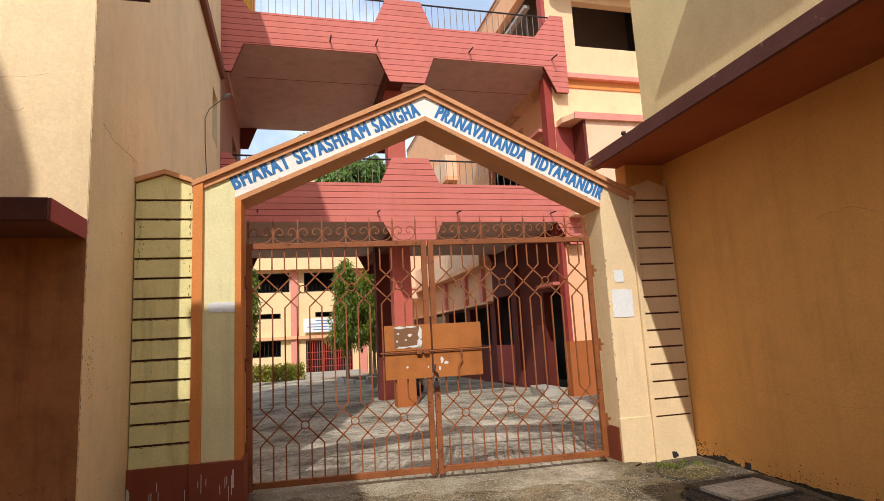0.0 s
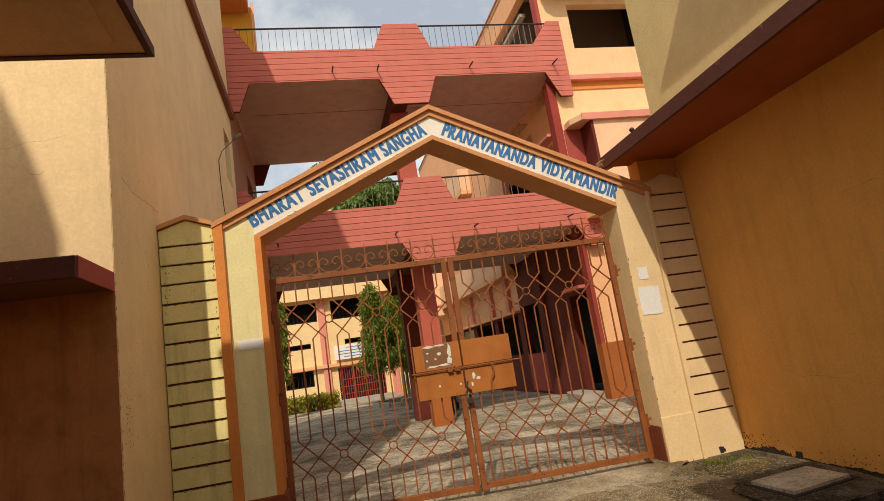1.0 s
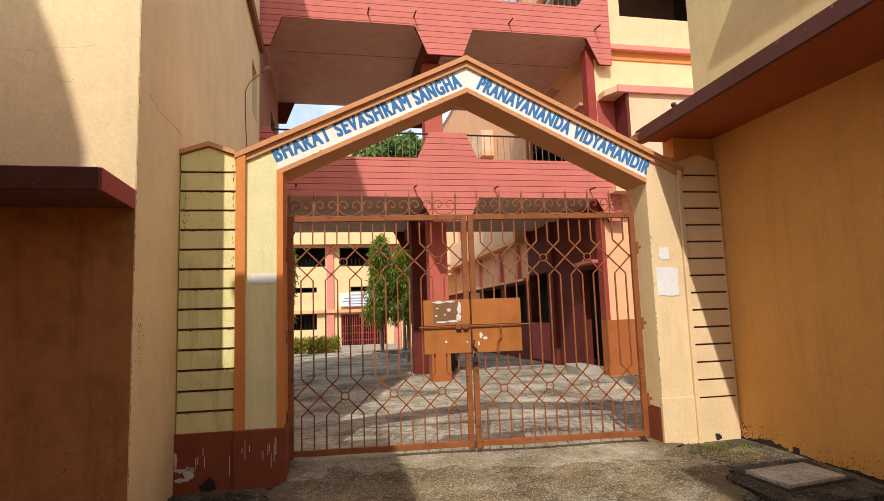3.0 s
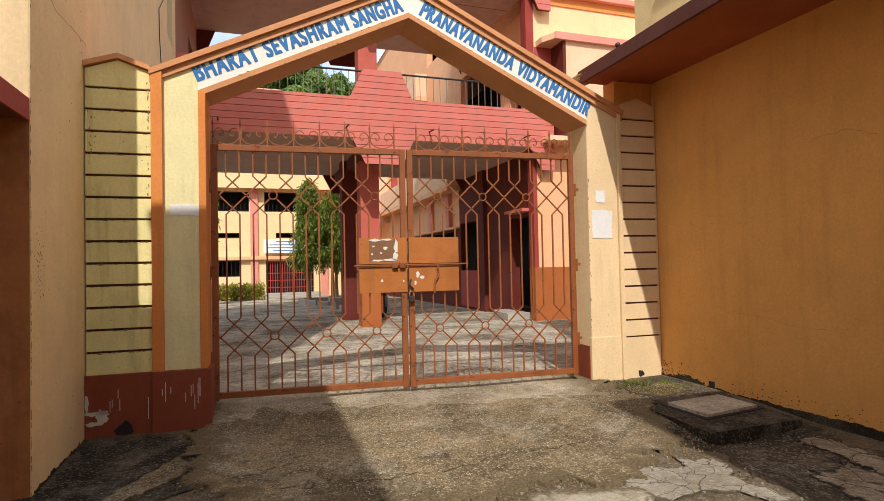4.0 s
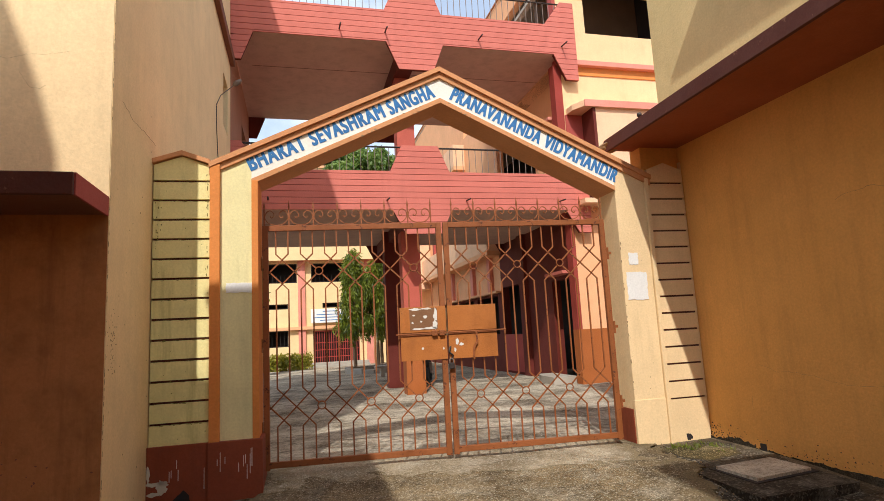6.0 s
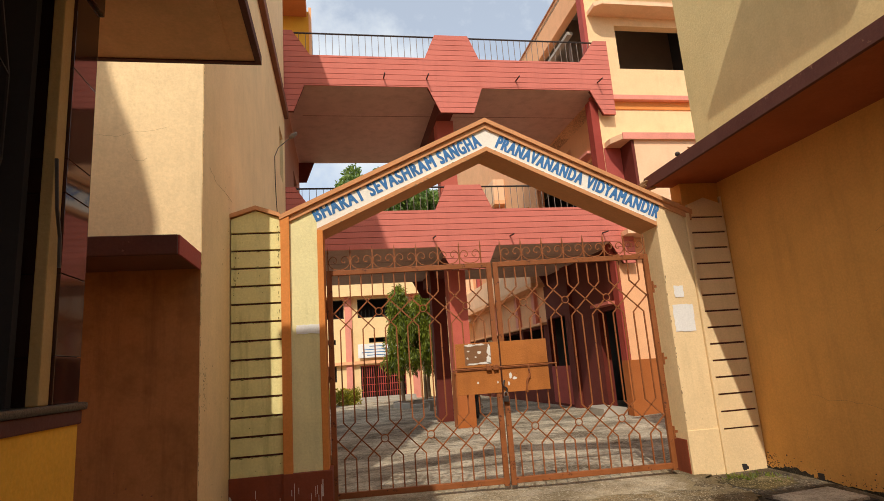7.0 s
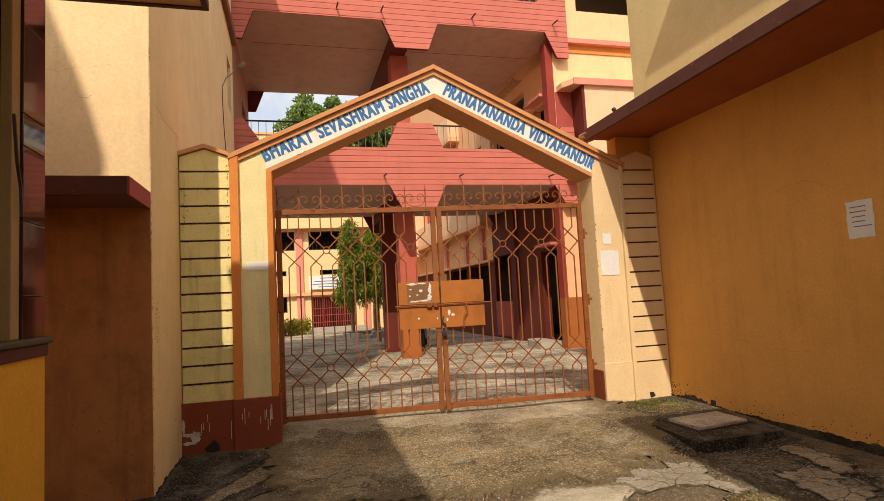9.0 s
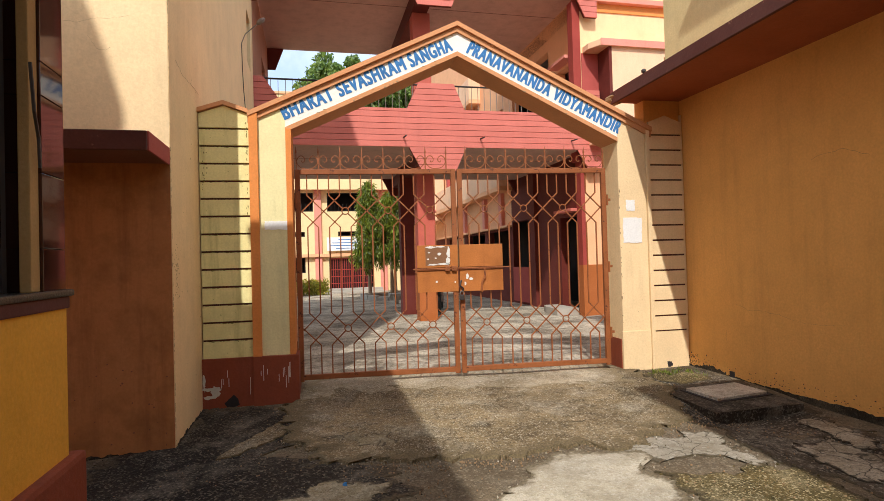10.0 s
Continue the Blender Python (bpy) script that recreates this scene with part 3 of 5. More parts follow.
# ---- the house along the lane on the other side ----
def make_right_house():
    h = thing("side_house", "ochre plastered house with long brown-edged canopy and barred upper window", "house", (6, -4, -0.4), PLOT)
    part("lower_wall", box(4.15, 4.4, -11.5, -0.05, -0.4, 3.45), M_OCHRE, h, "ochre plastered wall, damp and dirty at the foot")
    part("upper_wall", holed(-11.5, -0.05, 3.45, 7.1, [(-4.6, -2.37, 4.72, 5.9)], 4.15, 4.4, "x"), M_STRAW, h, "pale straw-yellow upper wall")
    part("end_wall", box(4.4, 9.0, -0.3, -0.05, -0.4, 7.1), M_OCHRE, h)
    edge = [(3.25, -0.14), (3.135, -3.4), (2.93, -11.5)]
    part("canopy", prism([(4.15, -0.12), *((u + 0.04, v) for u, v in edge), (4.15, -11.5)], 3.39, 3.49, "z"), M_TERRA, h, "long concrete canopy")
    part("canopy_edge", prism([(edge[0][0] + 0.04, -0.05), edge[0], *edge[1:], *((u + 0.04, v) for u, v in edge[::-1][:-1])], 3.37, 3.515, "z"), M_DKBROWN, h, "dark red-brown painted edge")
    bm = bmesh.new()
    bmesh.ops.create_icosphere(bm, subdivisions=3, radius=0.12)
    for v in bm.verts:
        v.co = Vector((v.co.x * 0.9, v.co.y * 1.2, v.co.z * 0.55)) * (1 + 0.45 * noise.noise(v.co * 14)) + Vector((3.33, -0.10, 3.44))
    part("broken_end", bm, M_SCUFF, h, "broken end of the canopy")
    part("roof_edge", prism([(3.98, 0.02), (3.98, -11.5), (9.0, -11.5), (9.0, 0.02)], 7.08, 7.26, "z"), M_DKBROWN, h, "dark brown roof edge")
    part("window_hood", prism([(3.62, -1.95), (3.62, -4.1), (4.15, -4.1), (4.15, -1.95)], 6.0, 6.07, "z"), M_DKBROWN, h, "thin concrete window hood")
    # Unseen overhead slab, added only to throw shade beside the manhole.
    part("lane_shade_slab", prism([(0.93, -6.72), (2.45, -6.72), (2.45, -11.5), (0.6, -11.5)], 5.85, 6.0, "z"), M_STRAW, h, "unseen slab added to shade the ground by the manhole")
    # Solid near-black block in place of an unlit room.
    part("unlit_block", box(4.36, 6.5, -5.2, -1.6, 4.3, 6.6), M_UNLIT, h)
    win = part("window_frame", holed(-4.6, -2.37, 4.72, 5.9, [(-4.55, -2.42, 4.76, 5.86)], 4.2, 4.26, "x"), M_STEEL, h, "dark window frame")
    for i in range(13):
        v = -2.5 - i * 0.155
        part("bar", sweep([(4.22, v, 4.74), (4.22, v, 5.88)], 0.011, 5), M_REDW if i % 3 else M_RAIL, win)
    part("mullion", box(4.2, 4.26, -3.36, -3.30, 4.76, 5.86), M_RAIL, win)
    part("sill", box(4.11, 4.15, -4.65, -2.30, 4.66, 4.70), M_STRAW, h)
    # hairline cracks and a drain hole at the foot
    # Near-black piece on the wall carries the shade of the hole.
    part("drain_hole", box(4.135, 4.1485, -1.16, -1.09, -0.12, -0.03), M_UNLIT, h, "dark drain hole")
    return h


side_house = make_right_house()


def make_pole():
    p = thing("roof_pole", "pale bamboo pole lying over the roof edge", "pole", (4.0, -0.4, 7.3), PLOT)
    part("shaft", sweep([(4.7, -0.35, 7.29), (4.0, -0.35, 7.29), (2.9, -0.35, 7.47)], 0.035, 8), M_WOOD, p)


make_pole()


def make_stub():
    s = thing("iron_stub", "small black iron stub on the canopy edge", "iron stub", (3.29, -0.85, 3.515), PLOT)
    part("stem", sweep([(3.29, -0.85, 3.515), (3.29, -0.85, 3.56)], 0.012, 6), M_STEEL, s)
    bm = bmesh.new()
    bmesh.ops.create_icosphere(bm, subdivisions=2, radius=0.03)
    bmesh.ops.translate(bm, vec=(3.29, -0.85, 3.575), verts=bm.verts)
    part("knob", bm, M_STEEL, s)


make_stub()


def make_notice(at, w, hgt, ref, label, normal="y", bars=5, seed=1):
    """A sheet of paper with torn edges, stuck flat to a wall, and bars for its unreadable lines."""
    rnd = random.Random(seed)
    n = thing("paper_notice", label, "notice", at, ref, "paper notices")
    out = []
    for k in range(28):
        s = k / 28 * 4
        e = rnd.uniform(-0.006, 0.006)
        side = int(s)
        f = s - side
        out.append([(-w / 2 + f * w, hgt + e), (w / 2 + e, hgt * (1 - f)), (w / 2 - f * w, e), (-w / 2 + e, f * hgt)][side])
    poly = [(at[0] + a, at[2] + b) for a, b in out] if normal == "y" else [(at[1] + a, at[2] + b) for a, b in out]
    lvl = at[1] if normal == "y" else at[0]
    part("sheet", prism(poly, lvl - 0.004, lvl, normal), M_PAPER, n)
    for i in range(bars):
        z = at[2] + hgt * (0.82 - 0.13 * i)
        l = w * rnd.uniform(0.3, 0.75)
        c = (at[0] if normal == "y" else at[1]) + rnd.uniform(-0.02, 0.02)
        if normal == "y":
            part("line", box(c - l / 2, c + l / 2, lvl - 0.006, lvl - 0.004, z, z + 0.008), M_INK, n)
        else:
            part("line", box(lvl - 0.006, lvl - 0.004, c - l / 2, c + l / 2, z, z + 0.008), M_INK, n)


make_notice((4.15, -3.15, 1.69), 0.24, 0.33, PLOT, "white printed notice pasted on the ochre wall", "x", 5, 3)


# ---- the school wing behind the footbridges ----
def make_wing():
    w = thing("school_wing", "peach plastered school wing with galleries, ledges and window hoods", "school building", (9, 12, -0.4), PLOT)
    part("front_wall", holed(6.5, 14, 4.28, 12.6, [(7.35, 10.6, 9.2, 10.56)], 6.95, 7.2), M_APRICOT, w, "apricot plastered front wall")
    part("lower_front_wall", box(6.5, 14, 6.95, 7.2, -0.4, 4.28), M_PEACH, w, "sunlit peach lower front wall")
    part("bay", holed(7.08, 14, 4.4, 6.8, [(8.62, 9.6, 5.2, 6.6)], 6.35, 6.5), M_BLUSH, w, "sunlit peach bay")
    # Bay side darker than the red recess, as the face turned from light.
    part("bay_side", box(7.0, 7.08, 6.34, 6.94, 4.4, 6.8), M_REDW, w, "bay side, its red darkened for shade")
    part("bay_recess", box(6.52, 7.0, 6.925, 6.95, 4.4, 6.8), M_COL, w, "red painted recess beside the bay")
    part("bay_floor", box(6.56, 14, 6.34, 6.95, 4.28, 4.4), M_BLUSH, w)
    part("bay_hood", prism([(6.56, 6.95), (6.56, 6.62), (6.74, 6.28), (14, 6.28), (14, 6.95)], 6.8, 6.95, "z"), M_BLUSH, w)
    part("bay_hood_edge", box(6.74, 14, 6.25, 6.28, 6.79, 6.97), M_PINK, w, "pink painted edge")
    low = [(7.27, 8.5, -0.3, 2.5), (10.72, 12.5, 1.05, 2.66), (13.0, 15.4, 1.05, 2.42), (15.9, 18.6, 1.05, 2.42), (19.2, 22, 1.05, 2.42)]
    mid = [(7.27, 8.4, 4.3, 6.72), (9.0, 12.2, 5.2, 7.6), (13.2, 15.2, 4.9, 7.0), (16, 19, 4.9, 7.0)]
    top = [(7.35, 12.2, 9.3, 11.6), (13, 16, 9.3, 11.2)]
    # Shade below the bridge is put into this wall's red.
    part("lower_side_wall", holed(7.2, 12.6, -0.4, 4.16, low, 6.5, 6.75, "x"), M_REDW, w, "lower side wall, its red darkened for shade")
    part("lower_side_wall", holed(12.6, 26, -0.4, 2.5, low, 6.5, 6.75, "x"), M_REDW, w, "lower side wall, its red darkened for shade")
    part("window_ledge", box(6.3, 6.5, 12.62, 26, 2.5, 2.58, bevel=0.01), M_PEACH, w, "thin peach ledge over the windows")
    part("side_wall", holed(12.6, 26, 2.5, 4.16, [], 6.5, 6.75, "x"), M_PEACH, w, "peach plastered side wall")
    part("side_wall", holed(7.2, 26, 4.16, 8.3, mid, 6.5, 6.75, "x"), M_PEACH, w, "peach plastered side wall")
    part("side_wall", holed(7.2, 26, 8.3, 12.6, top, 6.5, 6.75, "x"), M_PEACH, w, "peach plastered side wall")
    part("pilaster", box(6.38, 6.5, 10.2, 10.65, -0.4, 4.16), M_REDW, w, "pilaster, its red darkened for shade")
    for v in (13.5, 15.6, 18.7):
        part("pilaster", box(6.36, 6.5, v - 0.16, v + 0.16, 2.58, 3.85), M_PINK, w, "faded pink pilaster")
    # galleries along the side: slab, parapet and posts, one above the other
    for base, high, near in ((3.82, 4.95, 12.45), (7.95, 9.05, 16.0)):
        gallery = part("gallery", box(6.0, 6.5, near, 23.0, base, base + 0.16, bevel=0.01), M_PEACH, w, "open gallery of peach plaster")
        part("parapet", box(6.0, 6.12, near, 23.0, base + 0.16, high, bevel=0.015), M_BLUSH, gallery, "sunlit peach parapet")
        part("parapet", box(6.12, 6.5, near, near + 0.12, base + 0.16, high, bevel=0.015), M_BLUSH, gallery)
    for v in (17.2, 20.4):
        part("gallery_post", box(6.05, 6.28, v, v + 0.26, 4.95, 7.95), M_COL, w, "red gallery post")
    part("rear_bay", box(5.35, 6.5, 23.0, 26, 3.5, 8.0, bevel=0.03), M_BLUSH, w, "sunlit peach bay further back")
    part("rear_bay_ledge", box(5.28, 6.5, 22.93, 26, 4.0, 4.1, bevel=0.01), M_PINK, w)
    part("stair_flight", prism([(13.2, 4.6), (13.9, 4.6), (16.9, 7.4), (16.9, 7.75), (16.4, 7.75), (13.2, 4.95)], 6.3, 6.5, "x"), M_BLUSH, w, "sloping stair parapet")
    part("corner_post", box(6.28, 6.5, 6.93, 7.22, 3.9, 8.2), M_WINE, w, "red corner post")
    part("corner_post", box(6.39, 6.5, 6.93, 7.22, -0.4, 3.9), M_WINE, w, "red corner post")
    part("upper_post", box(6.40, 6.5, 6.93, 7.2, 8.2, 11.55), M_COL, w, "red upper corner post")
    part("dado", box(6.5, 14, 6.93, 6.95, -0.4, 1.14), M_ORANGE, w, "orange dado")
    part("dado", box(6.385, 6.506, 6.924, 7.226, -0.4, 1.14), M_ORANGE, w, "orange dado")
    part("door_hood", box(6.2, 6.5, 7.2, 8.3, 2.60, 2.68), M_RED, w, "small red door hood")
    part("door_hood", box(6.2, 6.5, 7.3, 8.4, 6.8, 6.88), M_PINK, w, "small pink door hood")
    part("window_board", box(6.47, 6.498, 10.72, 12.5, -0.15, 1.05), M_COL, w, "faded pink board under the window")
    # Near-black inner walls and floors carry the shade of the rooms.
    part("inner_wall", box(8.6, 8.8, 7.2, 26, -0.4, 8.3), M_UNLIT, w)
    part("inner_wall", box(8.6, 8.8, 12.4, 26, 8.3, 12.4), M_UNLIT, w)
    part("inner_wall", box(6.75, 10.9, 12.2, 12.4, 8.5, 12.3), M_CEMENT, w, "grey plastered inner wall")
    part("inner_floor", box(6.75, 8.6, 7.2, 26, 4.1, 4.3), M_UNLIT, w)
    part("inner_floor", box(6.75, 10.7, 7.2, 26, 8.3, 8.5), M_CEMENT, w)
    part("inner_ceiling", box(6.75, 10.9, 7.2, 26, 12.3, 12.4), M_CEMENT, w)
    part("inner_wall", box(10.7, 10.9, 7.2, 12.4, 8.5, 12.3), M_UNLIT, w)
    part("inner_wall", box(7.1, 10.7, 9.3, 9.5, 8.5, 12.3), M_RAIL, w, "grey inner wall")
    part("inner_hood", box(6.55, 6.72, 8.3, 11.9, 11.1, 11.2), M_CEMENT, w)
    part("roof", box(6.5, 14, 7.2, 26, 12.4, 12.5), M_CEMENT, w)
    part("door_step", prism([(5.75, 7.25), (6.38, 7.25), (6.38, 8.6), (5.95, 8.6), (5.78, 8.1)], -0.3, -0.02, "z"), M_CEMENT, w, "low cement doorstep")
    part("ledge", box(6.5, 14, 6.78, 6.95, 8.18, 8.32, bevel=0.01), M_PINK, w, "pink painted ledge")
    # Orange strip just below the ledge.
    part("ledge_band", box(6.5, 14, 6.92, 6.95, 7.95, 8.18), M_ORTAN, w, "orange band under the ledge")
    part("window_hood", prism([(6.56, 6.95), (6.56, 6.5), (6.74, 6.36), (14, 6.36), (14, 6.95)], 10.83, 10.95, "z"), M_BLUSH, w, "thin concrete window hood")
    part("roof_hood", prism([(6.52, 6.95), (6.52, 6.5), (6.72, 6.34), (14, 6.34), (14, 6.95)], 12.0, 12.15, "z"), M_BLUSH, w, "projecting roof hood")
    part("coping", box(6.46, 14, 6.9, 26, 12.6, 12.66, bevel=0.012), M_RUSSET, w, "thin brown coping")
    return w


make_wing()


# ---- the school block at the far end of the yard ----
def make_back_house():
    h = thing("school_block", "pale yellow school block with pink bands and dark windows", "school building", (0, 28, -0.4), PLOT)
    holes = [(-6.0, -2.9, 4.4, 5.5), (-2.65, -0.45, 4.4, 5.5), (0.35, 3.3, 4.4, 5.5), (3.8, 7.0, 4.4, 5.5), (-2.55, -0.95, 2.93, 3.22), (0.95, 2.4, 2.93, 3.22), (-6, -3, 2.93, 3.22),
             (-2.5, -0.95, 0.83, 1.72), (0.40, 3.0, -0.4, 1.66), (-6, -3.4, 0.83, 1.72)]
    part("wall", holed(-12, 10, -0.5, 6.4, holes, 27, 27.25), M_LEMON, h, "pale yellow plaster wall")
    part("band", box(-12, 10, 26.75, 27, 1.74, 1.92, bevel=0.01), M_PEACH, h, "pink ledge")
    part("eave", box(-12, 10, 26.4, 27.25, 5.65, 5.75), M_PEACH, h)
    part("fascia", box(-12, 10, 26.36, 26.4, 5.62, 6.4), M_LEMON, h, "sunlit yellow fascia")
    for u in (-4.0, -0.2, 3.6, 7.6):
        part("pilaster", box(u - 0.2, u + 0.2, 26.86, 27, -0.5, 6.35), M_PINK, h, "pink pilaster")
    # Back wall, floor and roof near black, so the rooms look unlit.
    part("back_room", box(-12, 10, 29, 29.2, -0.5, 6.3), M_UNLIT, h)
    part("room_floor", box(-12, 10, 27.25, 29, 3.6, 3.75), M_UNLIT, h)
    part("roof", box(-12, 10, 27.25, 29.2, 6.2, 6.3), M_UNLIT, h)
    for u0, u1, z0, z1 in holes:
        win = part("window_frame", holed(u0, u1, z0, z1, [(u0 + 0.05, u1 - 0.05, z0 + 0.05, z1 - 0.05)], 27.08, 27.14), M_STEEL, h)
        if z1 - z0 > 0.5 and not (u0 == 0.40):
            n = round((u1 - u0) / 0.22)
            for i in range(1, n):
                u = u0 + (u1 - u0) * i / n
                top = z1 if z0 < 2 else z0 + 0.45
                part("bar", sweep([(u, 27.05, z0), (u, 27.05, top)], 0.014, 4), M_STEEL, win)
    g = part("folding_gate", box(0.42, 2.98, 27.0, 27.03, 1.58, 1.66), M_COL, h, "closed red-brown folding gate")
    for i in range(20):
        u = 0.48 + i * 0.13
        part("slat", box(u, u + 0.035, 26.99, 27.02, -0.38, 1.6), M_COL, g)
    for z in (0.15, 0.55, 0.95):
        part("cross_strip", box(0.42, 2.98, 26.975, 26.99, z, z + 0.04), M_COL, g)
    for k in range(3):
        part("step", box(0.1, 3.4, 26.0 - 0.35 * k, 27.0, -0.5, -0.12 - 0.12 * k), M_CEMENT, h)
    return h


make_back_house()


def make_signboard():
    s = thing("signboard", "white signboard with blue unreadable lines over the folding gate", "sign", (1.2, 26.7, 2.0), PLOT)
    part("board", box(0.28, 2.5, 26.62, 26.68, 2.08, 2.86, bevel=0.008), M_PAPER, s)
    for i, (l, z) in enumerate(((0.9, 2.70), (1.6, 2.52), (1.8, 2.36), (1.2, 2.2))):
        part("line", box(1.39 - l / 2, 1.39 + l / 2, 26.612, 26.62, z, z + 0.04), M_BLUE, s)
    for u in (0.5, 2.2):
        part("strut", box(u, u + 0.05, 26.68, 26.98, 2.1, 2.14), M_STEEL, s)


make_signboard()


def make_far_house():
    h = thing("far_house", "pale yellow house rising behind the school block", "house", (-2, 40, -0.4), PLOT)
    part("wall", holed(-9, 3.5, -0.4, 14.6, [(-6.5, -4.9, 11.2, 12.6), (-2.6, -1.0, 11.2, 12.6), (1.0, 2.4, 11.2, 12.6)], 38.5, 38.8), M_LEMON, h, "pale yellow plaster wall")
    part("coping", box(-9.1, 3.6, 38.4, 38.9, 14.6, 14.8, bevel=0.02), M_PEACH, h)
    # Near-black wall gives the windows their shade.
    part("inner_wall", box(-9, 3.5, 41, 41.2, -0.4, 14.4), M_UNLIT, h)


make_far_house()


# ---- the gateway ----
def torn(cx, cz, w, h, y, seed, n=18):
    rnd = random.Random(seed)
    return prism([(cx + math.cos(a) * w / 2 * rnd.uniform(0.6, 1.15), cz + math.sin(a) * h / 2 * rnd.uniform(0.6, 1.15)) for a in (2 * math.pi * k / n for k in range(n))], y - 0.0012, y)


def slope(x, top, k=None):
    """Height of a sloping line of the gable; the two sides differ a little."""
    return top - abs(x) * (k or (0.473 if x < 0 else 0.486))


def inner(x, top):
    return top - abs(x) * (0.472 if x < 0 else 0.486)


def make_gateway():
    g = thing("gateway", "pointed gateway of painted plaster with tan mouldings and blue lettering", "gateway", (0, 0.2, -0.4), ARCH)
    d = 0.42
    low, top = 3.895, 4.135
    # One panel colour throughout; the unseen slab's shadow greys the lower part.
    part("left_pillar", prism([(-2.335, -0.4), (-2.035, -0.4), (-2.035, slope(-2.035, top)), (-2.335, slope(-2.335, top))], 0, d), M_PANEL, g, "pale cream streaked panel, its lower part in shadow")
    part("right_pillar", prism([(2.075, -0.4), (2.46, -0.4), (2.46, slope(2.46, top)), (2.075, slope(2.075, top))], 0, d), M_CREAM, g, "cream plaster with a worn edge")
    for s, i in ((-1, 2.035), (1, 2.075)):
        part("name_band", prism([(s * i, inner(s * i, low)), (0, low), (0, top), (s * i, slope(s * i, top))], 0, d), M_WHITE, g, "white limewashed band")
    for s, e, i in ((-1, 2.44, 2.035), (1, 2.54, 2.075)):
        part("upper_moulding", prism([(0, 4.25), (s * e, slope(s * e, 4.25)), (s * e, slope(s * e, 4.195)), (0, 4.195)], -0.06, d + 0.04), M_TAN, g)
        part("lower_moulding", prism([(0, 4.195), (s * e, slope(s * e, 4.195)), (s * e, slope(s * e, 4.13)), (0, 4.13)], -0.028, d + 0.02), M_TAN, g)
        part("soffit_trim", prism([(0, low), (s * i, inner(s * i, low)), (s * i, inner(s * i, low - 0.055)), (0, low - 0.055)], -0.014, d + 0.01), M_TAN, g, "tan edge round the opening")
    part("jamb_trim", box(-2.035, -1.972, -0.018, d + 0.01, 0.36, 2.92, bevel=0.004), M_ORTAN, g, "tan edge round the opening")
    part("pilaster", box(-2.43, -2.335, -0.05, d, 0.36, 3.08, bevel=0.006), M_ORTAN, g, "tan painted pilaster")
    part("pillar_foot", box(2.068, 2.462, -0.009, 0.03, -0.4, 0.40, bevel=0.004), M_CREAM, g, "slightly thicker cream foot")
    part("rib", box(2.465, 2.515, -0.03, d, -0.4, 2.98, bevel=0.006), M_CREAM, g)
    part("rib_groove", box(2.46, 2.465, 0.02, d, -0.4, 2.98), M_BROWN, g)
    part("dado", box(-2.97, -2.435, -0.03, 0.3, -0.4, 0.36, bevel=0.006), M_BROWN, g, "brown dado with drips of white paint")
    part("dado", box(-2.435, -1.94, -0.06, d + 0.02, -0.4, 0.36, bevel=0.006), M_BROWN, g, "brown dado with drips of white paint")
    part("dado", box(2.06, 2.073, 0.03, d, -0.4, 0.30), M_BROWN, g, "brown dado on the inner side")
    rnd = random.Random(4)
    for k in range(15):
        x, z, l = rnd.uniform(-2.92, -1.97), rnd.uniform(0.12, 0.32), rnd.uniform(0.03, 0.2)
        y = -0.03 if x < -2.44 else -0.06
        part("paint_drip", box(x, x + 0.004, y - 0.002, y - 0.0002, z - l, z), M_WHITE, g)
    # Flat near-black patch, the hole's shade as colour.
    part("dado_hole", torn(-2.66, -0.13, 0.15, 0.16, -0.0305, 81), M_UNLIT, g, "broken black hole at the foot")
    for k, (x, z, w, h) in enumerate(((-2.87, 0.03, 0.2, 0.05), (-2.83, 0.0, 0.1, 0.14), (-2.9, -0.06, 0.14, 0.04), (-2.95, 0.12, 0.03, 0.22))):
        part("lime_smear", torn(x, z, w, h, -0.0305, 90 + k), M_LIME, g, "smear of white lime")
    # side panels of boards with open joints
    for x0, x1, mat, back, z0 in ((-2.96, -2.435, M_OLIVE, M_DKBROWN, 0.36), (2.52, 3.0, M_CREAM, M_DKBROWN, 0.38)):
        part("panel_back", box(x0, x1, 0.03, 0.3, -0.4, 3.05), back, g)
        if x0 > 0:
            part("panel_foot", box(x0, x1, 0, 0.03, -0.4, z0 - 0.009), mat, g)
        for k in range(14):
            a, c = z0 + 0.196 * k + (0.011 if k or x0 > 0 else 0), z0 + 0.196 * (k + 1) - 0.011
            if k == 13:
                m = (x0 + x1) / 2
                bm = prism([(x0, a), (x1, a), (x1, c - 0.02), (m, c + 0.07), (x0, c - 0.02)], 0, 0.03)
            else:
                bm = box(x0, x1, 0, 0.03, a, c)
            part("board", bm, mat, g)
        high = z0 + 0.196 * 14 - 0.02
        m = (x0 + x1) / 2
        if x0 < 0:
            part("cap", prism([(x0 - 0.01, high), (m, high + 0.09), (x1, high), (x1, high + 0.045), (m, high + 0.135), (x0 - 0.01, high + 0.045)], -0.035, 0.32), M_TAN if x0 < 0 else M_CREAM, g, "small gabled cap")
    part("panel_back", box(3.0, 3.3, 0.02, 0.3, -0.4, 3.2), M_CREAM, g)
    part("shoulder_wall", box(2.50, 3.02, 0.06, 0.28, 2.9, 3.42), M_OCHRE, g, "ochre shoulder up to the canopy")
    part("shoulder_wall", box(2.20, 2.50, 0.10, 0.28, 2.9, 3.16), M_OCHRE, g)
    # Another flat near-black patch for the shade in a hole.
    part("panel_hole", torn(2.72, -0.05, 0.1, 0.09, -0.0005, 83), M_UNLIT, g, "black drain hole at the foot")
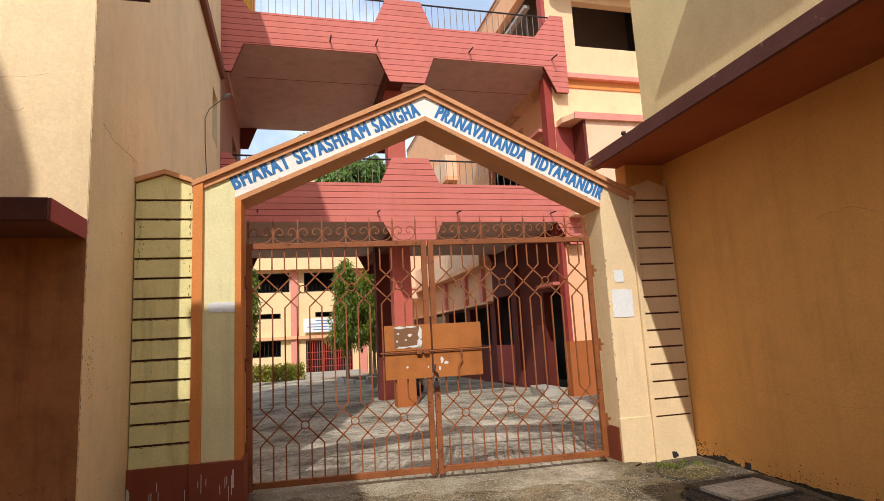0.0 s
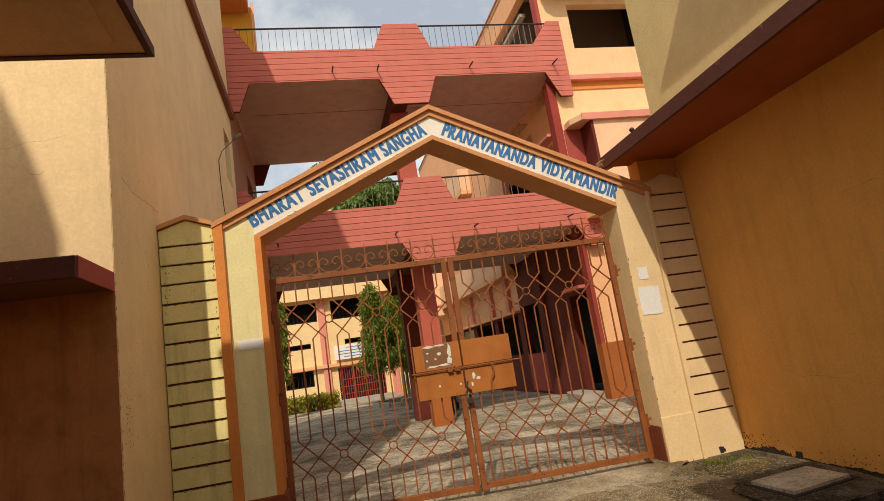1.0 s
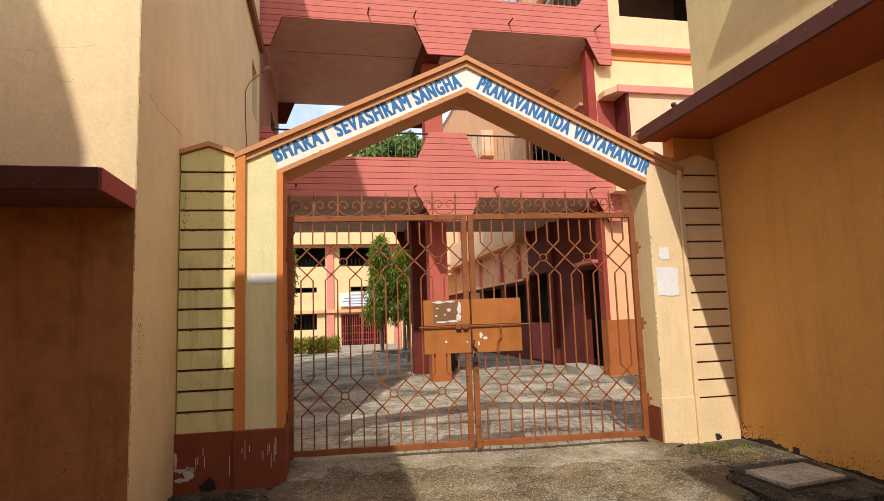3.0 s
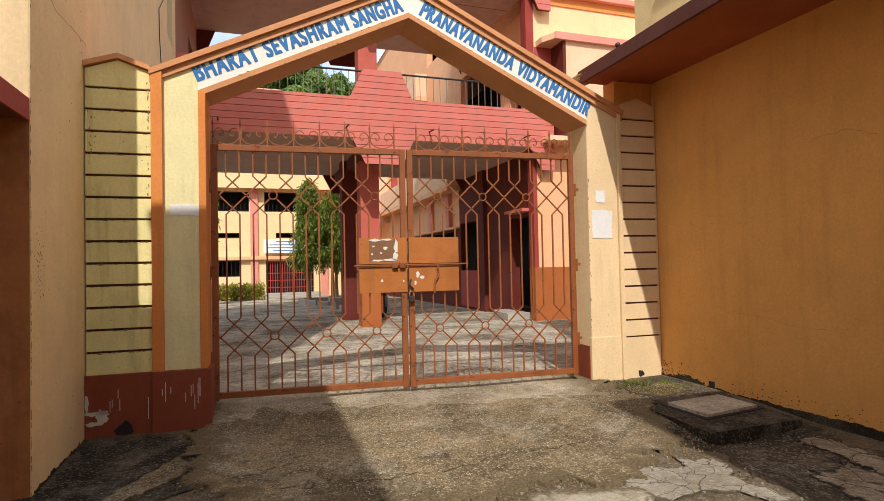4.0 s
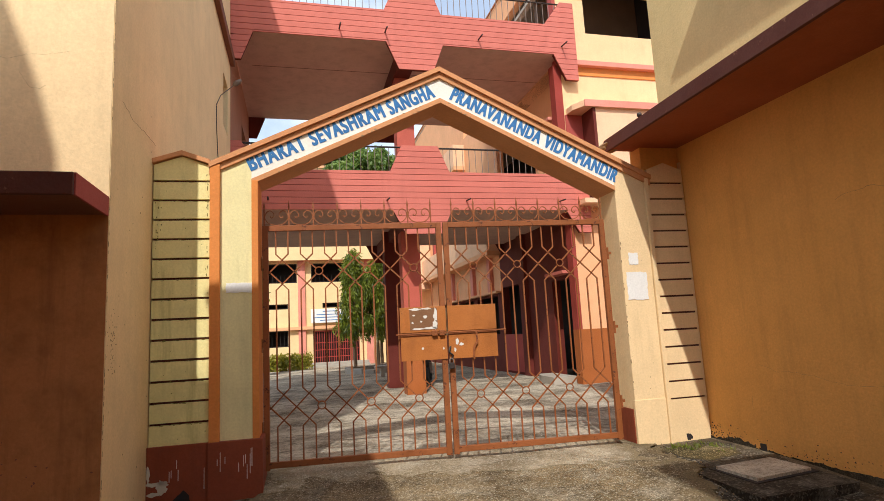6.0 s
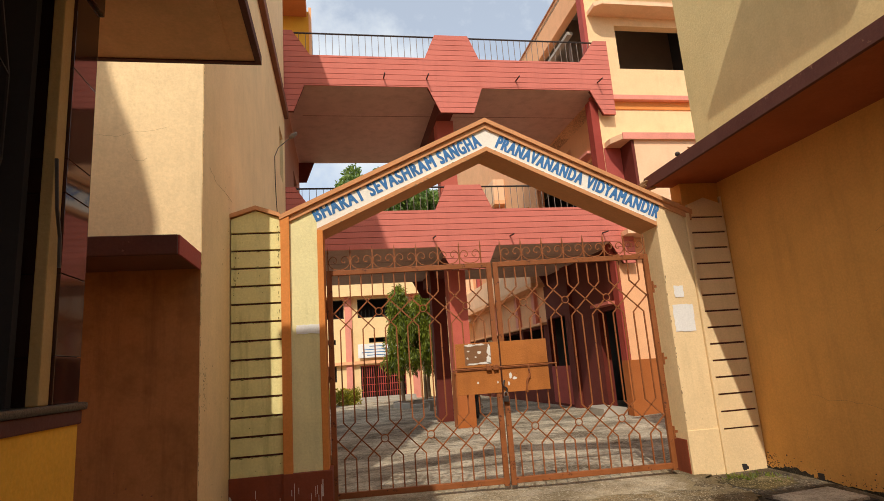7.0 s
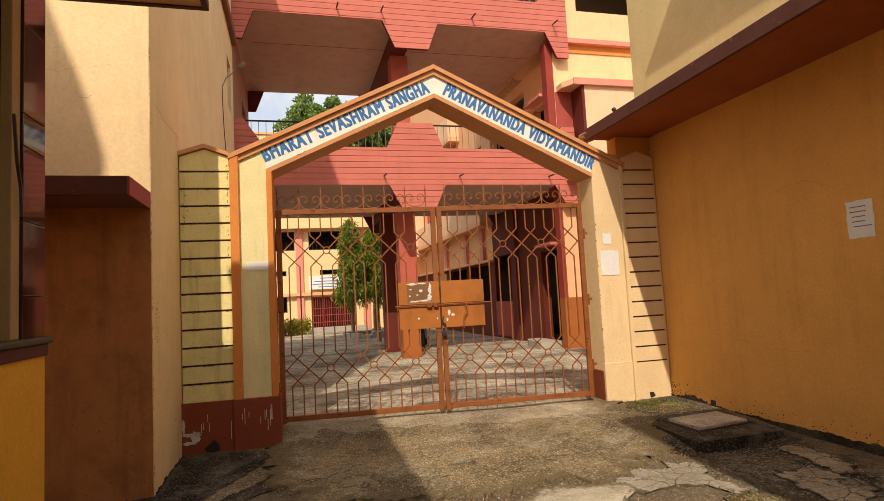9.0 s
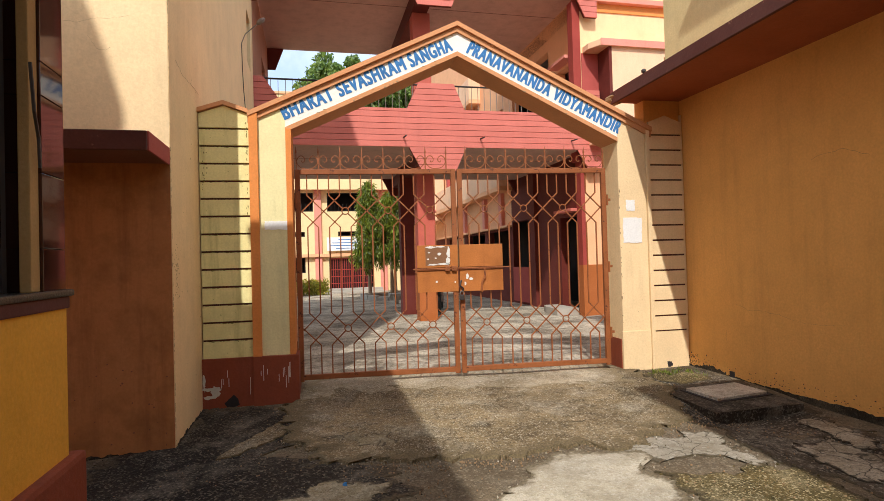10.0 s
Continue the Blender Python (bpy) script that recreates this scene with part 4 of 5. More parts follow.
    # lettering
    runs = (("BHARAT", 0.0, 0.282), ("SEVASHRAM", 0.318, 0.712), ("SANGHA", 0.745, 1.0)), (("PRANAVANANDA", 0.0, 0.525), ("VIDYAMANDIR", 0.555, 1.0))
    for line, (xa, za), (xb, zb) in zip(runs, ((-2.03, 3.02), (0.115, 3.885)), ((-0.05, 3.905), (2.085, 2.93))):
        for text, f, t in line:
            letters(g, text, xa + (xb - xa) * f, za + (zb - za) * f, math.hypot(xb - xa, zb - za) * (t - f), math.atan2(zb - za, xb - xa), 0.16)
    return g


def letters(parent, text, x, z, length, angle, height):
    """Raised painted letters along a sloping line."""
    cu = bpy.data.curves.new("letters", "FONT")
    cu.body, cu.shear, cu.size = text, 0.02, 1.0
    cu.space_character = 1.16
    tmp = new("letters_draft", cu)
    me = bpy.data.meshes.new_from_object(tmp.evaluated_get(bpy.context.evaluated_depsgraph_get()))
    bpy.data.objects.remove(tmp)
    bm = bmesh.new()
    bm.from_mesh(me)
    bpy.data.meshes.remove(me)
    xs = [v.co.x for v in bm.verts]
    ys = [v.co.y for v in bm.verts]
    sx, sy = length / (max(xs) - min(xs)), height / (max(ys) - min(ys))
    c, s = math.cos(angle), math.sin(angle)
    bmesh.ops.solidify(bm, geom=list(bm.faces), thickness=0.001)
    for v in bm.verts:
        v.co = ((v.co.x - min(xs)) * sx, -0.002 - (0.002 if abs(v.co.z) > 0.0005 else 0.0), (v.co.y - min(ys)) * sy)
    bmesh.ops.recalc_face_normals(bm, faces=bm.faces)
    # broad brush strokes: the same outline set side by side
    base = bm.copy()
    for k, (dx, dz) in enumerate(((0.009, 0.0), (0.018, 0.0), (0.0045, 0.006), (0.0135, 0.006), (0.009, 0.012))):
        more = base.copy()
        for v in more.verts:
            v.co += Vector((dx, -0.0002 * (k + 1), dz))
        draft = bpy.data.meshes.new("stroke_draft")
        more.to_mesh(draft)
        more.free()
        bm.from_mesh(draft)
        bpy.data.meshes.remove(draft)
    base.free()
    for v in bm.verts:
        a, deep, b = v.co
        v.co = (x + (a - 0.009) * c - b * s, deep, z + (a - 0.009) * s + b * c)
    part("lettering", bm, M_BLUE, parent, "hand-painted blue capitals")


gateway = make_gateway()
ARCH_NOTICE = ARCH @ Matrix.Translation((0, -0.002, 0))
make_notice((2.25, 0.0, 1.53), 0.26, 0.32, ARCH_NOTICE, "torn white notice pasted on the gate pillar", "y", 0, 5)
make_notice((2.23, 0.0, 1.94), 0.12, 0.14, ARCH_NOTICE, "scrap of torn white paper on the gate pillar", "y", 0, 6)
make_notice((-2.15, 0.0, 1.77), 0.26, 0.10, ARCH_NOTICE, "faded white paper strip on the gate pillar", "y", 0, 7)


# ---- the gate ----
def leaf_bars(x0, x1, first):
    """Bent bars of one leaf: upright at the top, crossing to the third place on, upright, and crossing back."""
    a, b = x0 + 0.06, x1 - 0.06
    pitch = (b - a) / 14.2
    xs = lambda i: a + pitch * (i + 0.6)  # noqa: E731
    top, u1, u0, l1, l0, foot = 2.44, 2.19, 2.19 - 3 * pitch, 0.40 + 3 * pitch, 0.40, 0.06
    bars = []
    for i in range(-2, 16, 1):
        j = i + 3 if i % 2 == 0 else i - 3
        pts = []
        if 0 <= i < 14:
            pts = [(xs(i), top), (xs(i), u1)]
        chain = [pts] if pts else [[]]
        p, q = (xs(i), u1), (xs(j), u0)
        for p, q, mid in (((xs(i), u1), (xs(j), u0), False), ((xs(j), l1), (xs(i), l0), True)):
            if mid and 0 <= j < 14:
                chain[-1] += [(xs(j), u0), (xs(j), l1)]
            lo, hi = min(p[0], q[0]), max(p[0], q[0])
            if hi <= a or lo >= b:
                continue
            t0, t1 = 0.0, 1.0
            for e in (a, b):
                t = (e - p[0]) / (q[0] - p[0])
                if 0 < t < 1:
                    if (p[0] < a) or (p[0] > b):
                        t0 = t
                    else:
                        t1 = t
            at = lambda t: (p[0] + (q[0] - p[0]) * t, p[1] + (q[1] - p[1]) * t)  # noqa: E731
            if t0 > 0:
                chain.append([at(t0), at(t1)])
            elif t1 < 1:
                chain[-1] += [at(t0), at(t1)]
                chain.append([])
            else:
                chain[-1] += [at(0), at(1)]
        if 0 <= i < 14:
            chain[-1] += [(xs(i), l0), (xs(i), foot)]
        for c in chain:
            clean = [c[0]] if c else []
            for k in c[1:]:
                if math.dist(k, clean[-1]) > 1e-4:
                    clean.append(k)
            if len(clean) > 1:
                bars.append(clean)
    rings = [(xs(first + 4 * k), z) for k in range(3) for z in ((u0 + u1) / 2, (l0 + l1) / 2)]
    return bars, rings


def scroll_points(c, w, z, s):
    return [(c, z + 0.004), (c + s * 0.55 * w, z + 0.02), (c + s * 0.92 * w, z + 0.075), (c + s * 0.86 * w, z + 0.135), (c + s * 0.55 * w, z + 0.165), (c + s * 0.26 * w, z + 0.14), (c + s * 0.22 * w, z + 0.105), (c + s * 0.42 * w, z + 0.085), (c + s * 0.52 * w, z + 0.105)]


def rounded(pts, n=3):
    """A smooth line through the points."""
    out = []
    for i in range(len(pts) - 1):
        p0, p1, p2, p3 = (Vector(pts[min(max(k, 0), len(pts) - 1)]) for k in (i - 1, i, i + 1, i + 2))
        for t in (k / n for k in range(n)):
            out.append(0.5 * ((2 * p1) + (p2 - p0) * t + (2 * p0 - 5 * p1 + 4 * p2 - p3) * t * t + (3 * p1 - p0 - 3 * p2 + p3) * t ** 3))
    return [tuple(v) for v in out] + [tuple(pts[-1])]


def opened(line, rings, r):
    """Cut a line where it runs through the middle of a ring."""
    runs = [[line[0]]]
    for p, q in zip(line, line[1:]):
        d = Vector(q) - Vector(p)
        cuts = sorted((Vector(c) - Vector(p)).dot(d) / d.length for c in rings if 0 < (Vector(c) - Vector(p)).dot(d) < d.length_squared and abs((Vector(c) - Vector(p)).cross(d)) / d.length < 0.02)
        for t in cuts:
            runs[-1].append(tuple(Vector(p) + d.normalized() * (t - r)))
            runs.append([tuple(Vector(p) + d.normalized() * (t + r))])
        runs[-1].append(q)
    return [run for run in runs if len(run) > 1]


def make_leaf(x0, x1, label, inner):
    """inner is +1 for the leaf whose closing stile is at x1, -1 for the other."""
    g = thing("gate_leaf", label, "gate", ((x0 + x1) / 2, 0, -0.02), GATE, "gate leaves")
    for nm, a, b, c, e in (("stile", x0, x0 + 0.06, -0.02, 2.5), ("stile", x1 - 0.06, x1, -0.02, 2.5), ("top_rail", x0 + 0.06, x1 - 0.06, 2.44, 2.5), ("bottom_rail", x0 + 0.06, x1 - 0.06, 0, 0.06)):
        part(nm, box(a, b, -0.025, 0.025, c, e, bevel=0.005), M_IRON, g)
    bars, rings = leaf_bars(x0, x1, 3.5 if inner > 0 else 1.5)
    for bar in [piece for bar in bars for piece in opened(bar, rings, 0.04)]:
        off = 0.006 if bar[0][0] < bar[-1][0] + 0.01 else -0.006
        part("bar", sweep([(x, off, z) for x, z in bar], 0.0105, 4), M_IRON, g)
    for cx, cz in rings:
        part("ring", sweep([(cx + 0.04 * math.cos(t), -0.012, cz + 0.04 * math.sin(t)) for t in (2 * math.pi * k / 16 for k in range(16))], 0.007, 5, closed=True), M_IRON, g)
    n, w = 7, (x1 - x0 - 0.04) / 7.35
    start = x0 + 0.02 if inner > 0 else x1 - 0.02 - 7 * w
    for i in range(n + 1):
        x = start + i * w
        bm = sweep([(x, 0, 2.5), (x, 0, 2.70)], 0.009, 4)
        sweep([(x, 0, 2.70), (x, 0, 2.715), (x, 0, 2.79)], 0.012, 4, bm=bm)
        for v in bm.verts:
            if v.co.z > 2.78:
                v.co.x, v.co.y = x, 0
        part("spear", bm, M_IRON, g)
        if i < n:
            c = x + w / 2
            for s in (-1, 1):
                part("scroll", sweep([(px, 0, pz) for px, pz in rounded(scroll_points(c, w / 2, 2.502, s))], 0.0065, 4), M_IRON, g)
    return g


left_leaf = make_leaf(-0.822, 1.115, "rusty orange-brown iron gate leaf with lattice bars and torn poster", 1)
right_leaf = make_leaf(1.135, 3.07, "rusty orange-brown iron gate leaf with lattice bars and bolt strap", -1)
for leaf, a, b in ((left_leaf, 0.61, 1.115), (right_leaf, 1.135, 1.68)):
    for z0, z1 in ((1.285, 1.56), (0.985, 1.245)):
        part("lock_plate", box(a, b, -0.036, -0.028, z0, z1, bevel=0.002), M_PLATE, leaf, "orange sheet-iron plate")
    part("plate_strip", box(a, b, -0.03, -0.026, 1.245, 1.285), M_IRON, leaf)
poster = part("poster_glue", box(0.715, 1.02, -0.0375, -0.0362, 1.31, 1.545), M_GLUE, left_leaf, "brown glue left by a torn poster")
for k, (cx, cz, w, h) in enumerate(((0.78, 1.535, 0.13, 0.03), (0.90, 1.54, 0.16, 0.022), (1.0, 1.46, 0.05, 0.17), (0.99, 1.36, 0.06, 0.10), (0.80, 1.322, 0.13, 0.025), (0.93, 1.325, 0.15, 0.03), (0.885, 1.45, 0.05, 0.035), (0.76, 1.47, 0.03, 0.02), (0.84, 1.4, 0.03, 0.02), (0.745, 1.39, 0.025, 0.025))):
    part("paper_scrap", torn(cx, cz, w, h, -0.0376, 30 + k), M_TORN, poster)
for k, (leaf, cx, cz, w, h) in enumerate(((left_leaf, 0.845, 1.11, 0.03, 0.03), (left_leaf, 1.075, 1.10, 0.02, 0.03), (right_leaf, 1.225, 1.165, 0.04, 0.08), (right_leaf, 1.275, 1.135, 0.05, 0.04), (right_leaf, 1.20, 1.08, 0.03, 0.05))):
    part("paper_scrap", torn(cx, cz, w, h, -0.0364, 60 + k), M_TORN, leaf, "scrap of white paper")
part("bolt", sweep([(0.56, -0.055, 1.268), (1.78, -0.055, 1.272)], 0.0085, 8), M_IRON, right_leaf, "long sliding bolt")
for x in (0.98, 1.06):
    part("bolt_socket", box(x - 0.03, x + 0.03, -0.075, -0.036, 1.24, 1.30, bevel=0.006), M_IRON, left_leaf)
part("bolt_strap", sweep(rounded([(1.44, -0.06, 1.27), (1.445, -0.062, 1.16), (1.41, -0.062, 1.10), (1.40, -0.06, 1.0), (1.41, -0.055, 0.97)]), 0.014, 4, flat=0.4), M_IRON, right_leaf, "bent hasp strap")
part("chain", sweep(rounded([(1.15, -0.04, 1.12), (1.13, -0.06, 1.06), (1.17, -0.06, 1.02), (1.14, -0.05, 0.97)]), 0.01, 6), M_STEEL, right_leaf, "dark chain")


def make_padlock():
    p = thing("padlock", "dark steel padlock hanging on the gate chain", "padlock", (1.15, -0.06, 0.88), GATE)
    part("body", box(1.12, 1.18, -0.075, -0.045, 0.88, 0.945, bevel=0.008), M_STEEL, p)
    part("shackle", sweep(rounded([(1.13, -0.06, 0.94), (1.13, -0.06, 0.975), (1.15, -0.06, 0.99), (1.17, -0.06, 0.975), (1.17, -0.06, 0.94)]), 0.006, 6), M_RAIL, p)


make_padlock()
for leaf, x, s in ((left_leaf, -0.838, -1), (right_leaf, 3.09, 1)):
    for z in (0.32, 1.16, 2.02):
        part("hinge", sweep([(x, -0.005, z), (x, -0.005, z + 0.14)], 0.013, 8), M_IRON, leaf)
        part("hinge_arm", box(min(x, x + s * 0.05), max(x, x + s * 0.05), 0.005, 0.02, z + 0.06, z + 0.09), M_IRON, leaf)


def make_gate_post(x0, x1):
    p = thing("gate_post", "brown iron angle post fixed to the pillar", "post", ((x0 + x1) / 2, 0.06, -0.1), GATE, "gate posts")
    part("shaft", box(x0, x1, 0.04, 0.09, -0.12, 2.6, bevel=0.004), M_IRON, p)


make_gate_post(-0.9, -0.85)


# ---- the lane and yard surface ----
def height(x, y):
    return ground_z(x, y) + 0.02 * noise.noise(Vector((x * 0.8, y * 0.8, 0)))


def patch(name, outline, lift, mat, label, seed, rough=0.08, steps=6, crumbs=1.0):
    """A thin worn layer on the ground with a ragged edge, and crumbs of it broken off along that edge."""
    rnd = random.Random(int(seed * 100))
    bm = bmesh.new()
    cx, cy = (sum(p[k] for p in outline) / len(outline) for k in (0, 1))
    edge = []

    def shift(x, y, k):
        return sum(noise.noise(Vector((x * f + seed, y * f, seed + 7.7 * k))) * a for f, a in ((2.3, 0.9), (6.1, 0.6), (15.0, 0.4), (41.0, 0.2))) * rough

    for i, p in enumerate(outline):
        q = outline[(i + 1) % len(outline)]
        m = max(2, int(math.dist(p, q) / 0.022))
        for k in range(m):
            x, y = p[0] + (q[0] - p[0]) * k / m, p[1] + (q[1] - p[1]) * k / m
            edge.append((x + shift(x, y, 0), y + shift(x, y, 1)))
    rings = []
    for s in range(steps + 1):
        f = (0.12, 0.35, 0.58, 0.78, 0.92, 0.985, 1.0)[s]
        rings.append([bm.verts.new((cx + (x - cx) * f, cy + (y - cy) * f, height(cx + (x - cx) * f, cy + (y - cy) * f) + (lift if s < steps else -0.01))) for x, y in edge])
    bm.faces.new(rings[0])
    for a, b in zip(rings, rings[1:]):
        for i in range(len(a)):
            bm.faces.new((a[i], b[i], b[(i + 1) % len(a)], a[(i + 1) % len(a)]))
    bmesh.ops.recalc_face_normals(bm, faces=bm.faces)
    for _ in range(int(len(edge) * crumbs * 0.3)):
        ex, ey = rnd.choice(edge)
        x, y, r = ex + rnd.gauss(0, 0.05), ey + rnd.gauss(0, 0.05), 0.003 + 0.013 * rnd.random() ** 3
        ring = [(x + r * rnd.uniform(0.5, 1.3) * math.cos(t), y + r * rnd.uniform(0.5, 1.3) * math.sin(t)) for t in (2 * math.pi * k / 7 for k in range(7))]
        top = [bm.verts.new((px, py, height(px, py) + lift * 0.7)) for px, py in ring]
        foot = [bm.verts.new((x + (px - x) * 1.15, y + (py - y) * 1.15, height(px, py) - 0.01)) for px, py in ring]
        bm.faces.new(top)
        for k in range(7):
            bm.faces.new((foot[k], foot[(k + 1) % 7], top[(k + 1) % 7], top[k]))
    me = bpy.data.meshes.new(name)
    bm.to_mesh(me)
    bm.free()
    wear = [w for w in (0.0, 0.0, 0.05, 0.22, 0.5, 0.72, 0.8) for _ in edge]
    wear += [0.3] * (len(me.vertices) - len(wear))
    me.attributes.new("wear", "FLOAT", "POINT").data.foreach_set("value", wear)
    me.materials.append(mat)
    ob = new(name, me)
    ob.parent = ground
    return tagged(ob, label)


def crack(pts, width, seed):
    bm = bmesh.new()
    fine = rounded(pts, 40)
    rows = []
    for i, (x, y) in enumerate(fine):
        j = 0.06 * noise.noise(Vector((x * 4 + seed, y * 4, 1.3))) + 0.035 * noise.noise(Vector((x * 19 + seed, y * 19, 2.3))) + 0.012 * noise.noise(Vector((x * 57 + seed, y * 57, 2.3)))
        w = width * (0.1 + 1.0 * abs(noise.noise(Vector((x * 9, y * 9, seed)))))
        z = height(x, y + j) + 0.033
        rows.append((bm.verts.new((x, y + j - w, z)), bm.verts.new((x, y + j + w, z))))
    for a, b in zip(rows, rows[1:]):
        bm.faces.new((a[0], b[0], b[1], a[1]))
    me = bpy.data.meshes.new("crack")
    bm.to_mesh(me)
    bm.free()
    me.materials.append(M_SOIL)
    ob = new("crack", me)
    ob.parent = ground
    return ob


def make_yard():
    xs = [-14, -8] + [-4 + 0.7 * i for i in range(22)] + [14, 20]
    ys = [0.42] + [0.7 + 0.6 * i for i in range(45)] + [29, 34]
    bm = bmesh.new()
    grid = [[bm.verts.new((x, y, height(x, y) + 0.024)) for x in xs] for y in ys]
    for a, b in zip(grid, grid[1:]):
        for i in range(len(xs) - 1):
            bm.faces.new((a[i], a[i + 1], b[i + 1], b[i]))
    me = bpy.data.meshes.new("yard_slab")
    bm.to_mesh(me)
    bm.free()
    me.materials.append(M_YARD)
    ob = new("yard_slab", me)
    ob.parent = ground
    return tagged(ob, "pale grey concrete school yard")


make_yard()
patch("apron", [(-0.95, 0.5), (-0.92, -0.9), (-0.72, -1.8), (-0.25, -2.45), (0.7, -2.63), (0.99, -2.73), (1.47, -2.61), (1.91, -2.57), (2.49, -2.33), (2.88, -2.07), (3.09, -1.49), (3.24, -0.88), (3.3, -0.1), (3.2, 0.5)], 0.028, M_APRON, "rough brown-grey concrete apron with exposed gravel", 1.0, 0.2, crumbs=2.0)
patch("dusty_strip", [(-0.85, 0.45), (-0.72, -0.3), (0.3, -0.48), (1.3, -0.55), (2.3, -0.72), (3.05, -0.62), (3.15, 0.45)], 0.0305, M_DUST, "paler dusty concrete along the gate", 15.0, 0.2)
patch("pale_patch", [(0.5, -3.9), (0.7, -3.39), (1.26, -2.75), (1.6, -2.68), (1.94, -2.75), (1.88, -3.18), (1.86, -3.9), (1.5, -4.8), (0.8, -4.8)], 0.016, M_PALE, "smooth pale cement patch", 2.0, 0.14)
patch("cracked_patch", [(2.0, -2.63), (2.72, -2.42), (2.84, -2.92), (2.84, -3.17), (2.54, -3.16), (2.02, -2.98)], 0.013, M_CRAZED, "cracked pale cement patch", 3.0, 0.24)
patch("mossy_patch", [(1.92, -3.25), (2.5, -3.2), (2.88, -3.2), (2.95, -3.6), (2.86, -4.2), (1.95, -4.2)], 0.012, M_MOSS, "mossy gravelly patch", 4.0, 0.2)
patch("damp_patch", [(3.1, -0.3), (3.0, -1.2), (2.86, -2.15), (2.9, -3.2), (3.3, -4.4), (4.25, -4.4), (4.15, -1.88), (4.08, -0.1)], 0.008, M_WET, "dark damp dirt along the wall", 5.0, 0.2)
patch("slab_remains", [(3.85, -2.2), (4.1, -2.3), (4.05, -2.85), (3.79, -3.1), (3.72, -2.71)], 0.018, M_DRABSLAB, "broken drab slab", 6.0, 0.14)
patch("slab_remains", [(3.3, -2.75), (3.65, -2.8), (3.75, -3.4), (3.35, -3.6), (3.2, -3.2)], 0.018, M_DRABSLAB, "broken drab slab", 6.5, 0.14)
patch("soil_patch", [(-1.85, -0.5), (-1.3, -0.45), (-0.86, -0.55), (-0.66, -1.2), (-0.72, -1.9), (-0.6, -2.5), (0.2, -2.8), (0.3, -3.4), (-0.5, -4.2), (-1.7, -4.4), (-2.3, -3.2), (-2.2, -1.6), (-1.85, -1.5)], 0.010, M_BLACKSOIL, "black damp soil and litter at the wall foot", 7.0, 0.3, crumbs=2.0)
patch("cover_slab", [(-1.25, -2.1), (-1.1, -1.65), (-0.92, -1.25), (-0.82, -1.3), (-0.84, -1.75), (-1.05, -2.08)], 0.022, M_APRON, "broken brown cement cover over the drain", 8.0, 0.1)
patch("cement_smear", [(-0.4, -2.02), (-0.1, -1.88), (0.16, -1.85), (0.1, -2.15), (-0.2, -2.2)], 0.0305, M_SMEAR, "dusty cement smear", 9.0, 0.3)
patch("cement_smear", [(-0.75, -3.0), (-0.2, -2.75), (0.05, -2.95), (-0.1, -3.4), (-0.7, -3.5)], 0.018, M_SMEAR, "dusty cement smear", 10.0, 0.2)
for n, (pts, w) in enumerate((([(-0.62, -0.28), (0.29, -0.25), (1.21, -0.33), (1.9, -0.2)], 0.006), ([(-0.31, -1.74), (0.11, -1.42), (1.01, -1.30), (1.95, -1.34)], 0.007), ([(0.0, -2.3), (0.5, -2.2), (1.0, -2.25), (1.5, -2.1), (2.2, -2.0)], 0.008), ([(1.5, -1.75), (1.9, -1.6), (2.3, -1.75)], 0.006))):
    crack(pts, w, 3.0 * n)
for n, pts in enumerate(([(2.05, -2.75), (2.3, -2.85), (2.5, -2.7), (2.8, -2.75)], [(2.3, -2.85), (2.4, -3.05), (2.62, -3.12)], [(2.9, -2.3), (3.3, -2.62), (3.75, -2.7), (4.05, -2.95)], [(3.3, -2.62), (3.2, -3.0), (3.35, -3.5)])):
    crack(pts, 0.005, 5.0 + n)


def foot_stain(name, along, lo, hi, level, axis, face, base, tall, mat, seed, parent_ref, label):
    """Black mould with a ragged top along the foot of a wall."""
    pts = []
    n = int((hi - lo) / 0.025)
    for k in range(n + 1):
        a = lo + (hi - lo) * k / n
        h = tall * (0.45 + 0.9 * abs(noise.noise(Vector((a * 2.1, seed, 0)))) + 0.5 * abs(noise.noise(Vector((a * 7, seed, 3)))) + 0.22 * noise.noise(Vector((a * 31, seed, 5))))
        pts.append((a, base + max(h, 0.01)))
    bm = prism([(lo, base - 0.2), (hi, base - 0.2)] + pts[::-1], level, level + face, axis)
    return part(name, bm, mat, parent_ref, label)


def wall_crack(parent, pts, level, axis, width, seed):
    fine = rounded(pts, 10)
    up, dn = [], []
    for a, z in fine:
        j = 0.02 * noise.noise(Vector((a * 8 + seed, z * 8, 0))) + 0.012 * noise.noise(Vector((a * 31 + seed, z * 31, 0)))
        w = width * (0.3 + abs(noise.noise(Vector((a * 12, z * 12, seed)))))
        up.append((a, z + j + w))
        dn.append((a, z + j - w))
    part("crack", prism(dn + up[::-1], level - 0.0006, level + 0.0006, axis), M_INK2, parent)


def flecks(name, parent, spots, level, axis, face, mat, seed, label=""):
    """Small ragged spots lying on a wall, joined into one part: spots are (along, up, width, height)."""
    rnd = random.Random(seed)
    bm = bmesh.new()
    for a, z, w, h in spots:
        n = 9
        prism([(a + math.cos(t) * w / 2 * rnd.uniform(0.45, 1.2), z + math.sin(t) * h / 2 * rnd.uniform(0.45, 1.2)) for t in (2 * math.pi * k / n for k in range(n))], level, level + face, axis, bm)
    ob = part(name, bm, mat, parent, label)
    return tagged(ob, label, kind="stuff")


